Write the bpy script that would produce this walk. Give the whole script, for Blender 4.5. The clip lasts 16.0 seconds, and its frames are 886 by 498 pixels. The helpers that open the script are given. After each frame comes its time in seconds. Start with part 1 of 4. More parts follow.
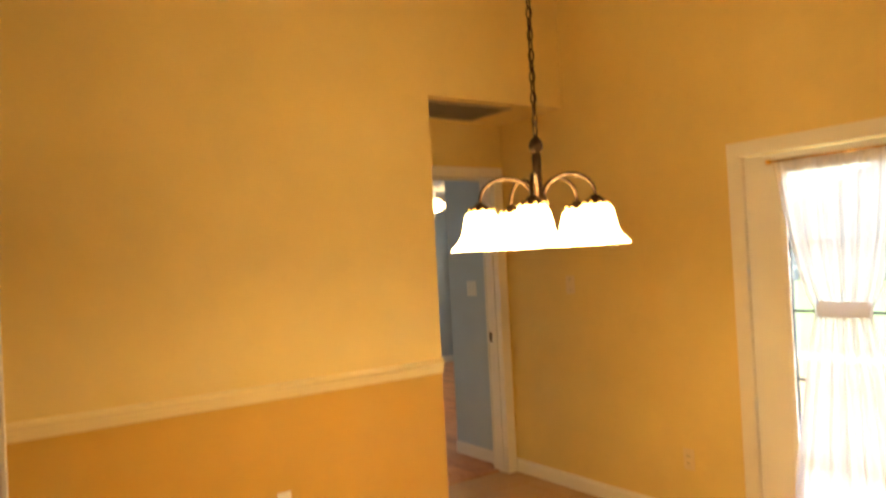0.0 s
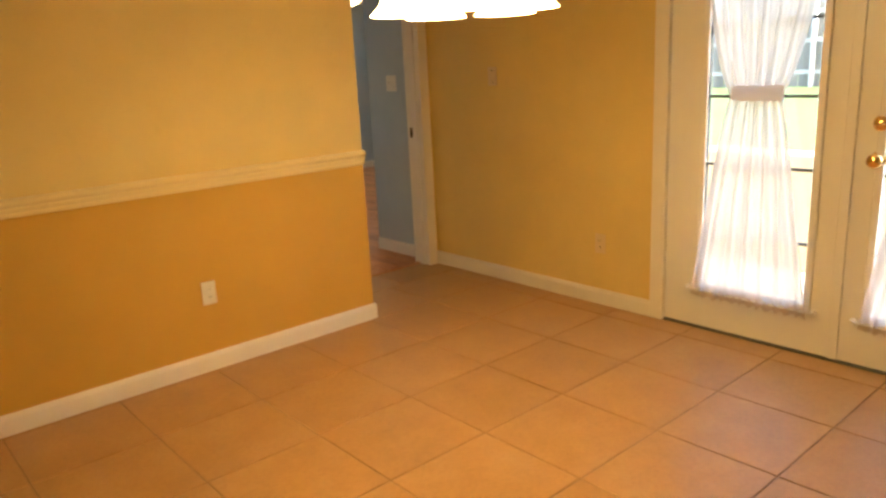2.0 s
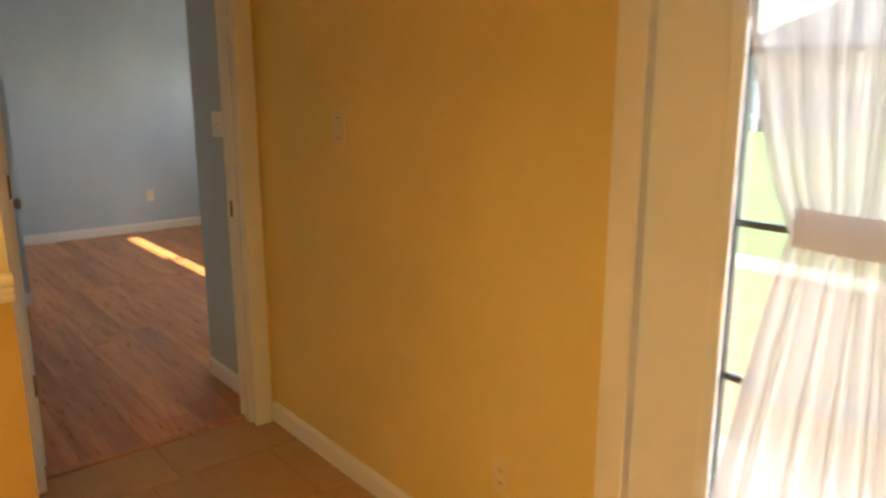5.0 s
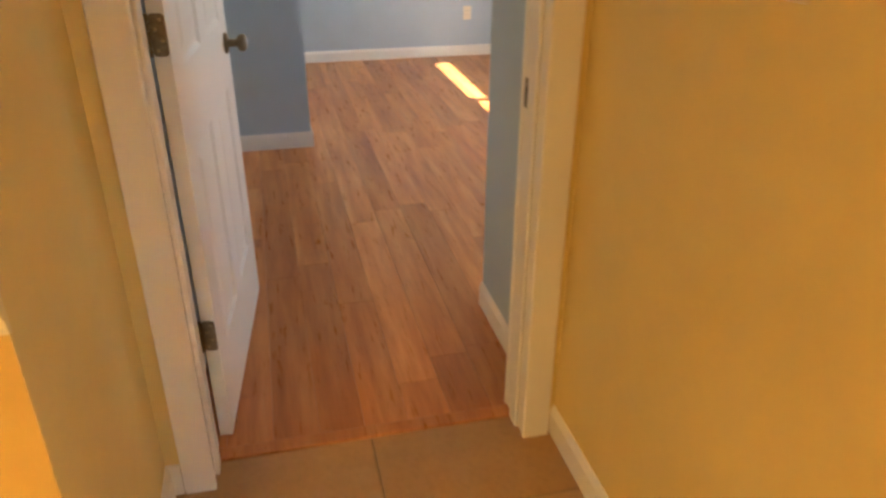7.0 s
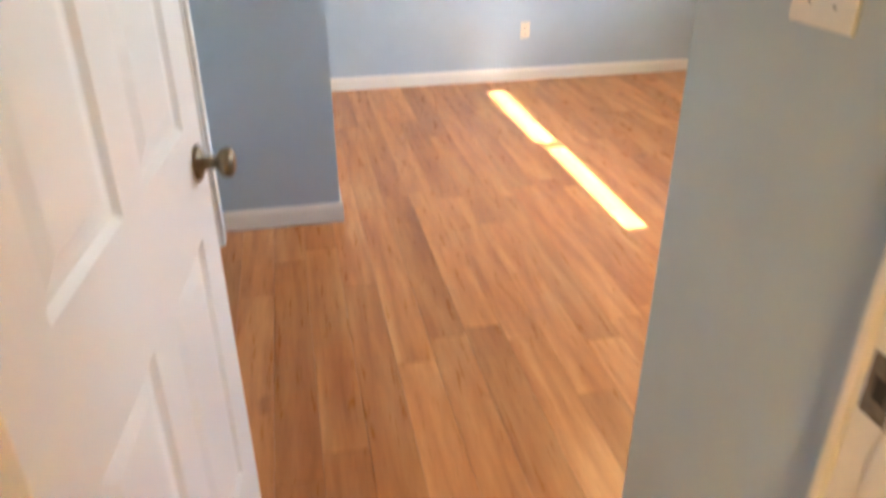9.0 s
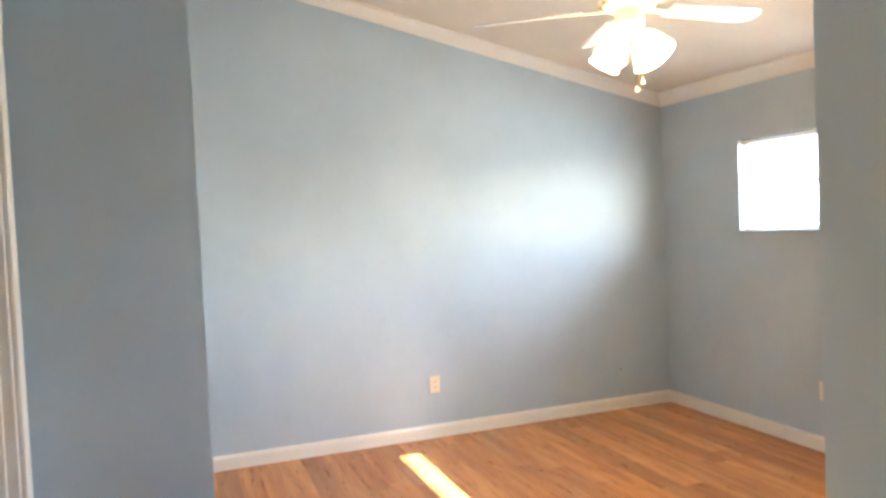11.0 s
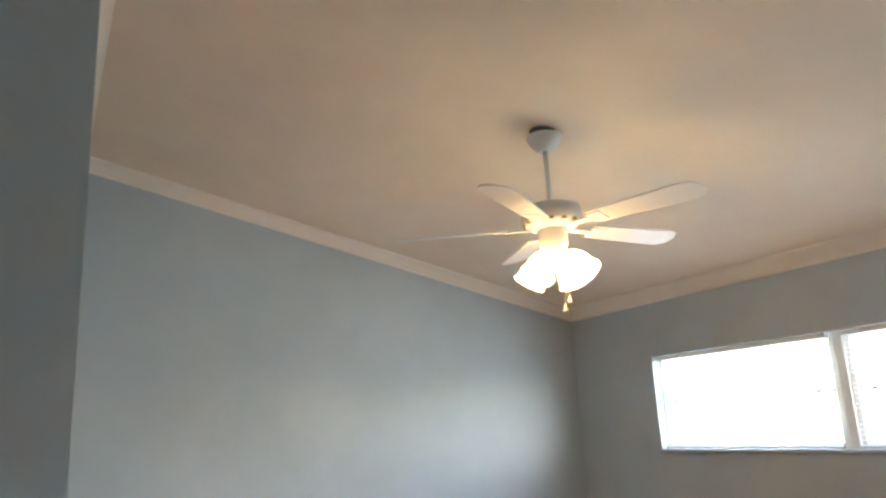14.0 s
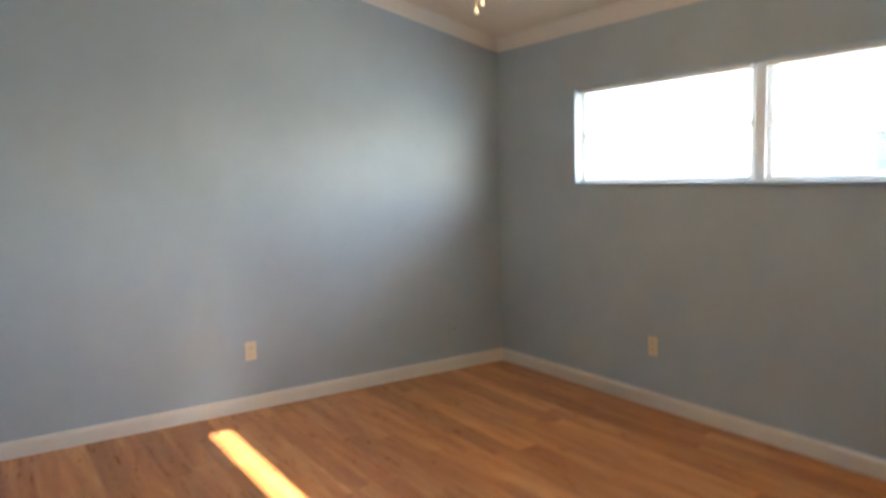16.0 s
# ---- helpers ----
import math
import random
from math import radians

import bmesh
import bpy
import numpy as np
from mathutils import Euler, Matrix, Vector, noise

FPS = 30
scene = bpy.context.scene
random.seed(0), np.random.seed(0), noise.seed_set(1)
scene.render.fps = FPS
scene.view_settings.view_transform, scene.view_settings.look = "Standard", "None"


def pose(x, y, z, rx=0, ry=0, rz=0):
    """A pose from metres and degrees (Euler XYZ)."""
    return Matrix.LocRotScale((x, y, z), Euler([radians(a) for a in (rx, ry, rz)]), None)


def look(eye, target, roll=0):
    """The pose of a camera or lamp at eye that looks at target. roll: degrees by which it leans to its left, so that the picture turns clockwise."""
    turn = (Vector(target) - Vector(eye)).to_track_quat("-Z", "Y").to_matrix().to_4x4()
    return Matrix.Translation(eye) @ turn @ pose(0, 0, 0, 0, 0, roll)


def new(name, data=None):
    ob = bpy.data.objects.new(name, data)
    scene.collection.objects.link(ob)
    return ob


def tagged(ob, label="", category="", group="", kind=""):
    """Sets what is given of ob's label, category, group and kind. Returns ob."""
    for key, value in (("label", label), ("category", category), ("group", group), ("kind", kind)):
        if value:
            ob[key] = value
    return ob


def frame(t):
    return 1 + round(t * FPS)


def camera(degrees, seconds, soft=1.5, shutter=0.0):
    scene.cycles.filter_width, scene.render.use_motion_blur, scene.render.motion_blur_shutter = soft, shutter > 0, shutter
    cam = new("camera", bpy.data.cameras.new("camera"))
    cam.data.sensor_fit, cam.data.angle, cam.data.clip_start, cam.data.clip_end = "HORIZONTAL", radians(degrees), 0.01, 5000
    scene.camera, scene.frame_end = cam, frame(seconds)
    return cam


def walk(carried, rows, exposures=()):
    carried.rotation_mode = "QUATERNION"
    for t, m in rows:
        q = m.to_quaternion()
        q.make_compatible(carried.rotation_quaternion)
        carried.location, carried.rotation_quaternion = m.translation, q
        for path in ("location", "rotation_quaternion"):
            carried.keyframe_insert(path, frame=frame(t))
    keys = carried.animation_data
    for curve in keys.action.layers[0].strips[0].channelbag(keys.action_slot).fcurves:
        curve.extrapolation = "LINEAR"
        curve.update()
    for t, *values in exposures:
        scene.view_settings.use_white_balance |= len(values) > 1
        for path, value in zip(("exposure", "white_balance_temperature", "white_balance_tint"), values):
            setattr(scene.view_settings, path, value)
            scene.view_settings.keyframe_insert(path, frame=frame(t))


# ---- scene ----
cam = camera(62.8, 16.0, 2.6, 0.5)
PATH = [
    (0, (-3.333, -3.323, 1.526), (-2.18, -1.69, 1.551), -3.0),
    (0.5, (-3.373, -3.351, 1.466), (-2.207, -1.735, 1.292), -2.2),
    (1, (-3.359, -3.341, 1.425), (-2.204, -1.75, 1.061), -1.1),
    (1.5, (-3.357, -3.317, 1.406), (-2.16, -1.782, 0.948), -0.6),
    (2, (-3.323, -3.284, 1.4), (-2.056, -1.817, 0.908), -2.9),
    (2.5, (-3.047, -3.209, 1.419), (-1.732, -1.758, 1.012), -2.2),
    (3, (-2.746, -3.067, 1.413), (-1.393, -1.666, 0.958), -2.9),
    (3.2, (-2.602, -2.958, 1.419), (-1.167, -1.617, 1.041), -2.1),
    (5.3, (-1.178, -2.02, 1.467), (-0.055, -0.434, 0.995), 1.2),
    (5.5, (-1.088, -1.904, 1.476), (-0.16, -0.206, 0.968), 3.2),
    (6, (-0.956, -1.544, 1.438), (-0.176, 0.199, 0.846), 1.6),
    (6.5, (-0.845, -1.196, 1.43), (-0.181, 0.571, 0.77), -0.9),
    (7, (-0.687, -0.869, 1.401), (-0.265, 0.861, 0.49), 0.3),
    (7.5, (-0.68, -0.568, 1.382), (-0.27, 1.183, 0.507), 1.9),
    (8, (-0.677, -0.264, 1.347), (-0.33, 1.331, 0.192), -2.1),
    (8.5, (-0.61, 0.02, 1.361), (-0.312, 1.649, 0.239), -0.3),
    (9, (-0.621, 0.267, 1.398), (-0.265, 2.002, 0.47), -0.3),
    (9.5, (-0.644, 0.496, 1.462), (-0.075, 2.299, 0.807), -1.8),
    (10, (-0.571, 0.679, 1.442), (0.073, 2.539, 1.088), -2.3),
    (10.2, (-0.578, 0.705, 1.447), (0.062, 2.580, 1.163), -2.4),
    (12.5, (-0.500, 1.052, 1.455), (0.366, 2.839, 1.691), -1.6),
    (13, (-0.495, 1.066, 1.483), (0.389, 2.829, 1.819), -1.8),
    (13.5, (-0.550, 1.053, 1.510), (0.363, 2.777, 1.950), -2.5),
    (14, (-0.553, 1.067, 1.528), (0.394, 2.764, 2.002), -3.1),
    (14.5, (-0.474, 1.086, 1.484), (0.504, 2.819, 1.692), -3.4),
    (15, (-0.455, 1.106, 1.466), (0.556, 2.83, 1.385), -3.8),
    (15.5, (-0.44, 1.13, 1.269), (0.599, 2.814, 0.973), -4.8),
    (16, (-0.314, 1.199, 1.378), (0.776, 2.863, 1.178), -1.5),
]
EXPOSURES = [(0.0, 3.95, 6500, 10), (2.5, 3.6, 6500, 10), (5.5, 3.45, 6500, 10), (6.0, 3.79, 6500, 10), (7.0, 4.3, 6450, 10), (8.5, 4.95, 6150, 10), (9.2, 5.05, 6000, 10), (10.2, 5.05, 6050, 10),
             (12.4, 4.42, 6100, 10), (14.2, 3.92, 6100, 10), (16.0, 3.86, 6100, 10)]
walk(cam, [(t, look(eye, target, roll)) for t, eye, target, roll in PATH], EXPOSURES)


# ---- light ----
SUN_HEIGHT = 26.0
world = bpy.data.worlds.new("sky")
scene.world = world
world.use_nodes = True
wn = world.node_tree
sky = wn.nodes.new("ShaderNodeTexSky")
sky.sky_type = 'NISHITA'
sky.sun_disc = False
sky.sun_elevation = radians(SUN_HEIGHT)
sky.sun_rotation = radians(180)
wn.links.new(sky.outputs[0], wn.nodes["Background"].inputs[0])
wn.nodes["Background"].inputs[1].default_value = 0.15
sun = new("sun", bpy.data.lights.new("sun", 'SUN'))
sun.data.energy = 3.0
sun.data.angle = radians(0.5)
sun.data.color = (1.0, 0.93, 0.82)
sun.matrix_world = look((0, -20, 20 * math.tan(radians(SUN_HEIGHT))), (0, 0, 0))

window_light = new("window_daylight", bpy.data.lights.new("window_daylight", 'AREA'))
window_light.data.shape, window_light.data.size, window_light.data.size_y = 'RECTANGLE', 2.48, 0.57
window_light.data.energy = 3.8
window_light.data.color = (0.93, 0.97, 1.0)
window_light.matrix_world = look((3.092, 3.37, 1.603), (0.0, 3.37, 1.603))

CHANDELIER_GLOW = 3.2
CHANDELIER_BULB = 0.155
FAN_GLOW = 0.85
FAN_BULB = 0.10
WARM = (1.0, 0.60, 0.20)


# ---- materials ----
def material(name):
    m = bpy.data.materials.new(name)
    m.use_nodes = True
    return m, m.node_tree.nodes, m.node_tree.links, m.node_tree.nodes["Principled BSDF"]


def ramp(nodes, stops):
    r = nodes.new("ShaderNodeValToRGB")
    while len(r.color_ramp.elements) < len(stops):
        r.color_ramp.elements.new(0.5)
    for e, (p, c) in zip(r.color_ramp.elements, stops):
        e.position, e.color = p, (*c, 1)
    return r


def mix_rgb(nodes, links, kind, fac, a, b):
    n = nodes.new("ShaderNodeMix")
    n.data_type, n.blend_type = 'RGBA', kind
    for socket, value in ((0, fac), (6, a), (7, b)):
        if isinstance(value, (int, float)):
            n.inputs[socket].default_value = value
        elif isinstance(value, tuple):
            n.inputs[socket].default_value = (*value, 1)
        else:
            links.new(value, n.inputs[socket])
    return n.outputs[2]


def noise_node(nodes, links, coord, scale, detail=3, rough=0.5):
    n = nodes.new("ShaderNodeTexNoise")
    n.inputs["Scale"].default_value = scale
    n.inputs["Detail"].default_value = detail
    n.inputs["Roughness"].default_value = rough
    if coord is not None:
        links.new(coord, n.inputs["Vector"])
    return n


def shade_of(c, k):
    return tuple(min(1, v * k) for v in c)


def paint(name, color, rough=0.55, bump=0.12, grain=160.0, mottle=0.07, worn=0.22, sheen=0.5):
    """Rolled wall paint with a fine orange-peel relief and faint scuffs."""
    m, nodes, links, b = material(name)
    tc = nodes.new("ShaderNodeNewGeometry")
    big = noise_node(nodes, links, tc.outputs["Position"], 1.7, 5, 0.6)
    scuff = noise_node(nodes, links, tc.outputs["Position"], 9.0, 6, 0.7)
    r1 = ramp(nodes, [(0.3, shade_of(color, 1 - mottle)), (0.7, shade_of(color, 1 + mottle * 0.5))])
    links.new(big.outputs[0], r1.inputs[0])
    r2 = ramp(nodes, [(0.28, (0.86, 0.84, 0.8)), (0.42, (1, 1, 1))])
    links.new(scuff.outputs[0], r2.inputs[0])
    links.new(mix_rgb(nodes, links, 'MULTIPLY', worn, r1.outputs[0], r2.outputs[0]), b.inputs["Base Color"])
    b.inputs["Specular IOR Level"].default_value = sheen
    peel = noise_node(nodes, links, tc.outputs["Position"], grain, 2)
    bp = nodes.new("ShaderNodeBump")
    bp.inputs["Strength"].default_value = bump
    bp.inputs["Distance"].default_value = 0.004
    links.new(peel.outputs[0], bp.inputs["Height"])
    links.new(bp.outputs[0], b.inputs["Normal"])
    rr = ramp(nodes, [(0.3, (rough - 0.4 * worn,) * 3), (0.7, (rough + 0.45 * worn,) * 3)])
    links.new(scuff.outputs[0], rr.inputs[0])
    links.new(rr.outputs[0], b.inputs["Roughness"])
    return m


def plain(name, color, rough=0.5, metal=0.0, vary=0.08, scale=30.0):
    m, nodes, links, b = material(name)
    tc = nodes.new("ShaderNodeTexCoord")
    n = noise_node(nodes, links, tc.outputs["Object"], scale, 4, 0.6)
    r = ramp(nodes, [(0.3, shade_of(color, 1 - vary)), (0.7, shade_of(color, 1 + vary))])
    links.new(n.outputs[0], r.inputs[0])
    links.new(r.outputs[0], b.inputs["Base Color"])
    b.inputs["Metallic"].default_value = metal
    rr = ramp(nodes, [(0.3, (max(0.04, rough - 0.07),) * 3), (0.7, (min(1, rough + 0.07),) * 3)])
    links.new(n.outputs[0], rr.inputs[0])
    links.new(rr.outputs[0], b.inputs["Roughness"])
    return m


def tile_material():
    m, nodes, links, b = material("beige ceramic tile")
    tc = nodes.new("ShaderNodeTexCoord")
    info = nodes.new("ShaderNodeObjectInfo")
    shift = nodes.new("ShaderNodeVectorMath")
    shift.operation = 'ADD'
    mul = nodes.new("ShaderNodeMath")
    mul.operation = 'MULTIPLY'
    mul.inputs[1].default_value = 60.0
    links.new(info.outputs["Random"], mul.inputs[0])
    links.new(tc.outputs["Object"], shift.inputs[0])
    links.new(mul.outputs[0], shift.inputs[1])
    cloud = noise_node(nodes, links, shift.outputs[0], 5.0, 6, 0.65)
    speck = noise_node(nodes, links, shift.outputs[0], 60.0, 4, 0.7)
    r1 = ramp(nodes, [(0.25, (0.39, 0.222, 0.088)), (0.5, (0.45, 0.265, 0.113)), (0.75, (0.50, 0.315, 0.150))])
    links.new(cloud.outputs[0], r1.inputs[0])
    r2 = ramp(nodes, [(0.3, (0.82, 0.8, 0.77)), (0.55, (1, 1, 1))])
    links.new(speck.outputs[0], r2.inputs[0])
    r3 = ramp(nodes, [(0.0, (0.93, 0.92, 0.91)), (1.0, (1.0, 1.0, 1.0))])
    links.new(info.outputs["Random"], r3.inputs[0])
    c = mix_rgb(nodes, links, 'MULTIPLY', 0.6, r1.outputs[0], r2.outputs[0])
    c = mix_rgb(nodes, links, 'MULTIPLY', 1.0, c, r3.outputs[0])
    links.new(c, b.inputs["Base Color"])
    rr = ramp(nodes, [(0.3, (0.30,) * 3), (0.7, (0.48,) * 3)])
    links.new(cloud.outputs[0], rr.inputs[0])
    links.new(rr.outputs[0], b.inputs["Roughness"])
    bp = nodes.new("ShaderNodeBump")
    bp.inputs["Strength"].default_value = 0.15
    bp.inputs["Distance"].default_value = 0.002
    links.new(speck.outputs[0], bp.inputs["Height"])
    links.new(bp.outputs[0], b.inputs["Normal"])
    return m


def laminate_material(name="reddish oak laminate"):
    m, nodes, links, b = material(name)
    tc = nodes.new("ShaderNodeTexCoord")
    info = nodes.new("ShaderNodeObjectInfo")
    mul = nodes.new("ShaderNodeMath")
    mul.operation = 'MULTIPLY'
    mul.inputs[1].default_value = 90.0
    links.new(info.outputs["Random"], mul.inputs[0])
    shift = nodes.new("ShaderNodeVectorMath")
    shift.operation = 'ADD'
    links.new(tc.outputs["Object"], shift.inputs[0])
    links.new(mul.outputs[0], shift.inputs[1])
    mp = nodes.new("ShaderNodeMapping")
    mp.inputs["Scale"].default_value = (1.0, 0.10, 1.0)
    links.new(shift.outputs[0], mp.inputs["Vector"])
    broad = noise_node(nodes, links, mp.outputs[0], 11.0, 4, 0.6)
    fine = noise_node(nodes, links, mp.outputs[0], 52.0, 6, 0.72)
    mp2 = nodes.new("ShaderNodeMapping")
    mp2.inputs["Scale"].default_value = (1.0, 0.22, 1.0)
    links.new(shift.outputs[0], mp2.inputs["Vector"])
    wave = nodes.new("ShaderNodeTexWave")
    wave.bands_direction = 'X'
    wave.inputs["Scale"].default_value = 3.2
    wave.inputs["Distortion"].default_value = 9.0
    wave.inputs["Detail"].default_value = 3.0
    wave.inputs["Detail Scale"].default_value = 1.4
    links.new(mp2.outputs[0], wave.inputs["Vector"])
    r1 = ramp(nodes, [(0.28, (0.47, 0.165, 0.047)), (0.5, (0.625, 0.258, 0.082)), (0.74, (0.77, 0.385, 0.152))])
    links.new(broad.outputs[0], r1.inputs[0])
    r2 = ramp(nodes, [(0.0, (0.74, 0.66, 0.6)), (0.35, (1, 1, 1))])
    links.new(wave.outputs[0], r2.inputs[0])
    r3 = ramp(nodes, [(0.34, (0.66, 0.56, 0.48)), (0.58, (1.04, 1.04, 1.04))])
    links.new(fine.outputs[0], r3.inputs[0])
    r4 = ramp(nodes, [(0.0, (0.76, 0.72, 0.68)), (0.5, (0.98, 0.97, 0.96)), (1.0, (1.1, 1.1, 1.1))])
    links.new(info.outputs["Random"], r4.inputs[0])
    knots = noise_node(nodes, links, shift.outputs[0], 5.5, 2, 0.5)
    r5 = ramp(nodes, [(0.2, (0.5, 0.42, 0.36)), (0.29, (1, 1, 1))])
    links.new(knots.outputs[0], r5.inputs[0])
    c = mix_rgb(nodes, links, 'MULTIPLY', 0.35, r1.outputs[0], r2.outputs[0])
    c = mix_rgb(nodes, links, 'MULTIPLY', 0.3, c, r3.outputs[0])
    c = mix_rgb(nodes, links, 'MULTIPLY', 1.0, c, r4.outputs[0])
    c = mix_rgb(nodes, links, 'MULTIPLY', 0.7, c, r5.outputs[0])
    links.new(c, b.inputs["Base Color"])
    rr = ramp(nodes, [(0.3, (0.25,) * 3), (0.7, (0.36,) * 3)])
    links.new(fine.outputs[0], rr.inputs[0])
    links.new(rr.outputs[0], b.inputs["Roughness"])
    bp = nodes.new("ShaderNodeBump")
    bp.inputs["Strength"].default_value = 0.12
    bp.inputs["Distance"].default_value = 0.002
    links.new(fine.outputs[0], bp.inputs["Height"])
    links.new(bp.outputs[0], b.inputs["Normal"])
    return m


def glass_material(name="window glass"):
    m, nodes, links, b = material(name)
    out = nodes["Material Output"]
    nodes.remove(b)
    clear = nodes.new("ShaderNodeBsdfTransparent")
    gloss = nodes.new("ShaderNodeBsdfGlossy")
    gloss.inputs["Roughness"].default_value = 0.03
    mx = nodes.new("ShaderNodeMixShader")
    mx.inputs[0].default_value = 0.05
    links.new(clear.outputs[0], mx.inputs[1])
    links.new(gloss.outputs[0], mx.inputs[2])
    links.new(mx.outputs[0], out.inputs[0])
    return m


def sheer_material(name, color, see=0.3, weave=900.0, spread=0.55):
    m, nodes, links, b = material(name)
    out = nodes["Material Output"]
    nodes.remove(b)
    tc = nodes.new("ShaderNodeTexCoord")
    n = noise_node(nodes, links, tc.outputs["Object"], weave, 2)
    r = ramp(nodes, [(0.3, shade_of(color, 0.9)), (0.7, color)])
    links.new(n.outputs[0], r.inputs[0])
    df = nodes.new("ShaderNodeBsdfDiffuse")
    tl = nodes.new("ShaderNodeBsdfTranslucent")
    tr = nodes.new("ShaderNodeBsdfTransparent")
    links.new(r.outputs[0], df.inputs[0])
    links.new(r.outputs[0], tl.inputs[0])
    m1 = nodes.new("ShaderNodeMixShader")
    m1.inputs[0].default_value = spread
    links.new(df.outputs[0], m1.inputs[1])
    links.new(tl.outputs[0], m1.inputs[2])
    m2 = nodes.new("ShaderNodeMixShader")
    m2.inputs[0].default_value = see
    links.new(m1.outputs[0], m2.inputs[1])
    links.new(tr.outputs[0], m2.inputs[2])
    links.new(m2.outputs[0], out.inputs[0])
    return m


def glow_material(name, color, strength):
    m, nodes, links, b = material(name)
    b.inputs["Base Color"].default_value = (0.85, 0.82, 0.76, 1)
    b.inputs["Roughness"].default_value = 0.35
    b.inputs["Emission Color"].default_value = (*color, 1)
    b.inputs["Emission Strength"].default_value = strength
    return m


def ground_material(name, dark, light, scale, rough=0.95):
    m, nodes, links, b = material(name)
    tc = nodes.new("ShaderNodeNewGeometry")
    a = noise_node(nodes, links, tc.outputs["Position"], scale, 6, 0.7)
    c = noise_node(nodes, links, tc.outputs["Position"], scale * 0.06, 4, 0.6)
    r = ramp(nodes, [(0.3, dark), (0.7, light)])
    links.new(a.outputs[0], r.inputs[0])
    r2 = ramp(nodes, [(0.3, (0.75, 0.75, 0.7)), (0.7, (1.1, 1.1, 1.05))])
    links.new(c.outputs[0], r2.inputs[0])
    links.new(mix_rgb(nodes, links, 'MULTIPLY', 0.8, r.outputs[0], r2.outputs[0]), b.inputs["Base Color"])
    b.inputs["Roughness"].default_value = rough
    bp = nodes.new("ShaderNodeBump")
    bp.inputs["Strength"].default_value = 0.4
    bp.inputs["Distance"].default_value = 0.01
    links.new(a.outputs[0], bp.inputs["Height"])
    links.new(bp.outputs[0], b.inputs["Normal"])
    return m


CREAM = paint("cream wall paint", (0.75, 0.580, 0.230), 0.62, sheen=0.3)
RAIL_PAINT = paint("cream gloss trim paint", (0.77, 0.635, 0.32), 0.4, 0.03, 90.0, 0.04, 0.12)
GOLD = paint("golden wall paint", (0.605, 0.363, 0.068), 0.62, sheen=0.3)
BLUE = paint("pale blue wall paint", (0.452, 0.531, 0.588), 0.78, sheen=0.22)
WHITE_CEILING = paint("white ceiling paint", (0.80, 0.715, 0.59), 0.8, 0.3, 120.0)
GREY_WALL = paint("off-white wall paint", (0.62, 0.58, 0.52))
TRIM = paint("white gloss trim paint", (0.80, 0.76, 0.69), 0.34, 0.03, 90.0, 0.04, 0.12)
DOOR_WHITE = paint("white door enamel", (0.80, 0.79, 0.77), 0.32, 0.03, 90.0, 0.03, 0.06)
STUCCO = paint("outside stucco", (0.62, 0.50, 0.36), 0.9, 0.6, 70.0)
TILE = tile_material()
GROUT = plain("brown grout", (0.30, 0.20, 0.115), 0.9, 0, 0.2, 60)
LAMINATE = laminate_material()
UNDERLAY = plain("dark floor joint", (0.17, 0.075, 0.035), 0.8)
GLASS = glass_material()
SHEER = sheer_material("white sheer curtain", (0.78, 0.71, 0.65), 0.14, 900.0, 0.42)
BLIND = sheer_material("white blind vinyl", (0.86, 0.86, 0.84), 0.0, 60)
BRONZE = plain("dark bronze", (0.055, 0.032, 0.018), 0.42, 0.75, 0.2, 60)
BRASS = plain("polished brass", (0.85, 0.58, 0.22), 0.16, 1.0, 0.05, 40)
ANTIQUE = plain("antique brass", (0.20, 0.155, 0.10), 0.34, 0.9, 0.25, 80)
PLASTIC = plain("white plastic", (0.78, 0.75, 0.68), 0.35, 0, 0.03)
IVORY = plain("ivory plastic", (0.80, 0.70, 0.54), 0.4, 0, 0.03)
PALE_PLATE = plain("cream plastic", (0.72, 0.58, 0.34), 0.4, 0, 0.03)
SLOT = plain("dark slot", (0.03, 0.025, 0.02), 0.7)
FAN_WHITE = plain("white fan enamel", (0.74, 0.72, 0.69), 0.45, 0, 0.02, 4)
GRILLE = plain("grey muntin bar", (0.10, 0.10, 0.09), 0.5, 0.2)
VENT = plain("tan vent enamel", (0.42, 0.34, 0.24), 0.5, 0.1, 0.1)
VENT_DARK = plain("dark duct", (0.05, 0.04, 0.03), 0.8)
VINYL = plain("white window vinyl", (0.80, 0.80, 0.79), 0.4, 0, 0.03)
SHADE_GLOW = glow_material("lit frosted glass", (1.0, 0.64, 0.23), CHANDELIER_GLOW)
FAN_SHADE_GLOW = glow_material("lit fan glass", (1.0, 0.67, 0.28), FAN_GLOW)
GRASS = ground_material("lawn", (0.07, 0.11, 0.025), (0.14, 0.19, 0.05), 40)
CONCRETE = ground_material("patio concrete", (0.36, 0.33, 0.29), (0.48, 0.45, 0.40), 25)
FENCE = plain("weathered fence board", (0.17, 0.155, 0.135), 0.9, 0, 0.25, 12)
FENCE_PALE = plain("pale fence timber", (0.42, 0.41, 0.39), 0.85, 0, 0.15, 14)
ROOFING = plain("grey shingle", (0.075, 0.08, 0.09), 0.9, 0, 0.25, 25)
SIDING = plain("grey siding", (0.22, 0.23, 0.24), 0.8, 0, 0.06, 8)


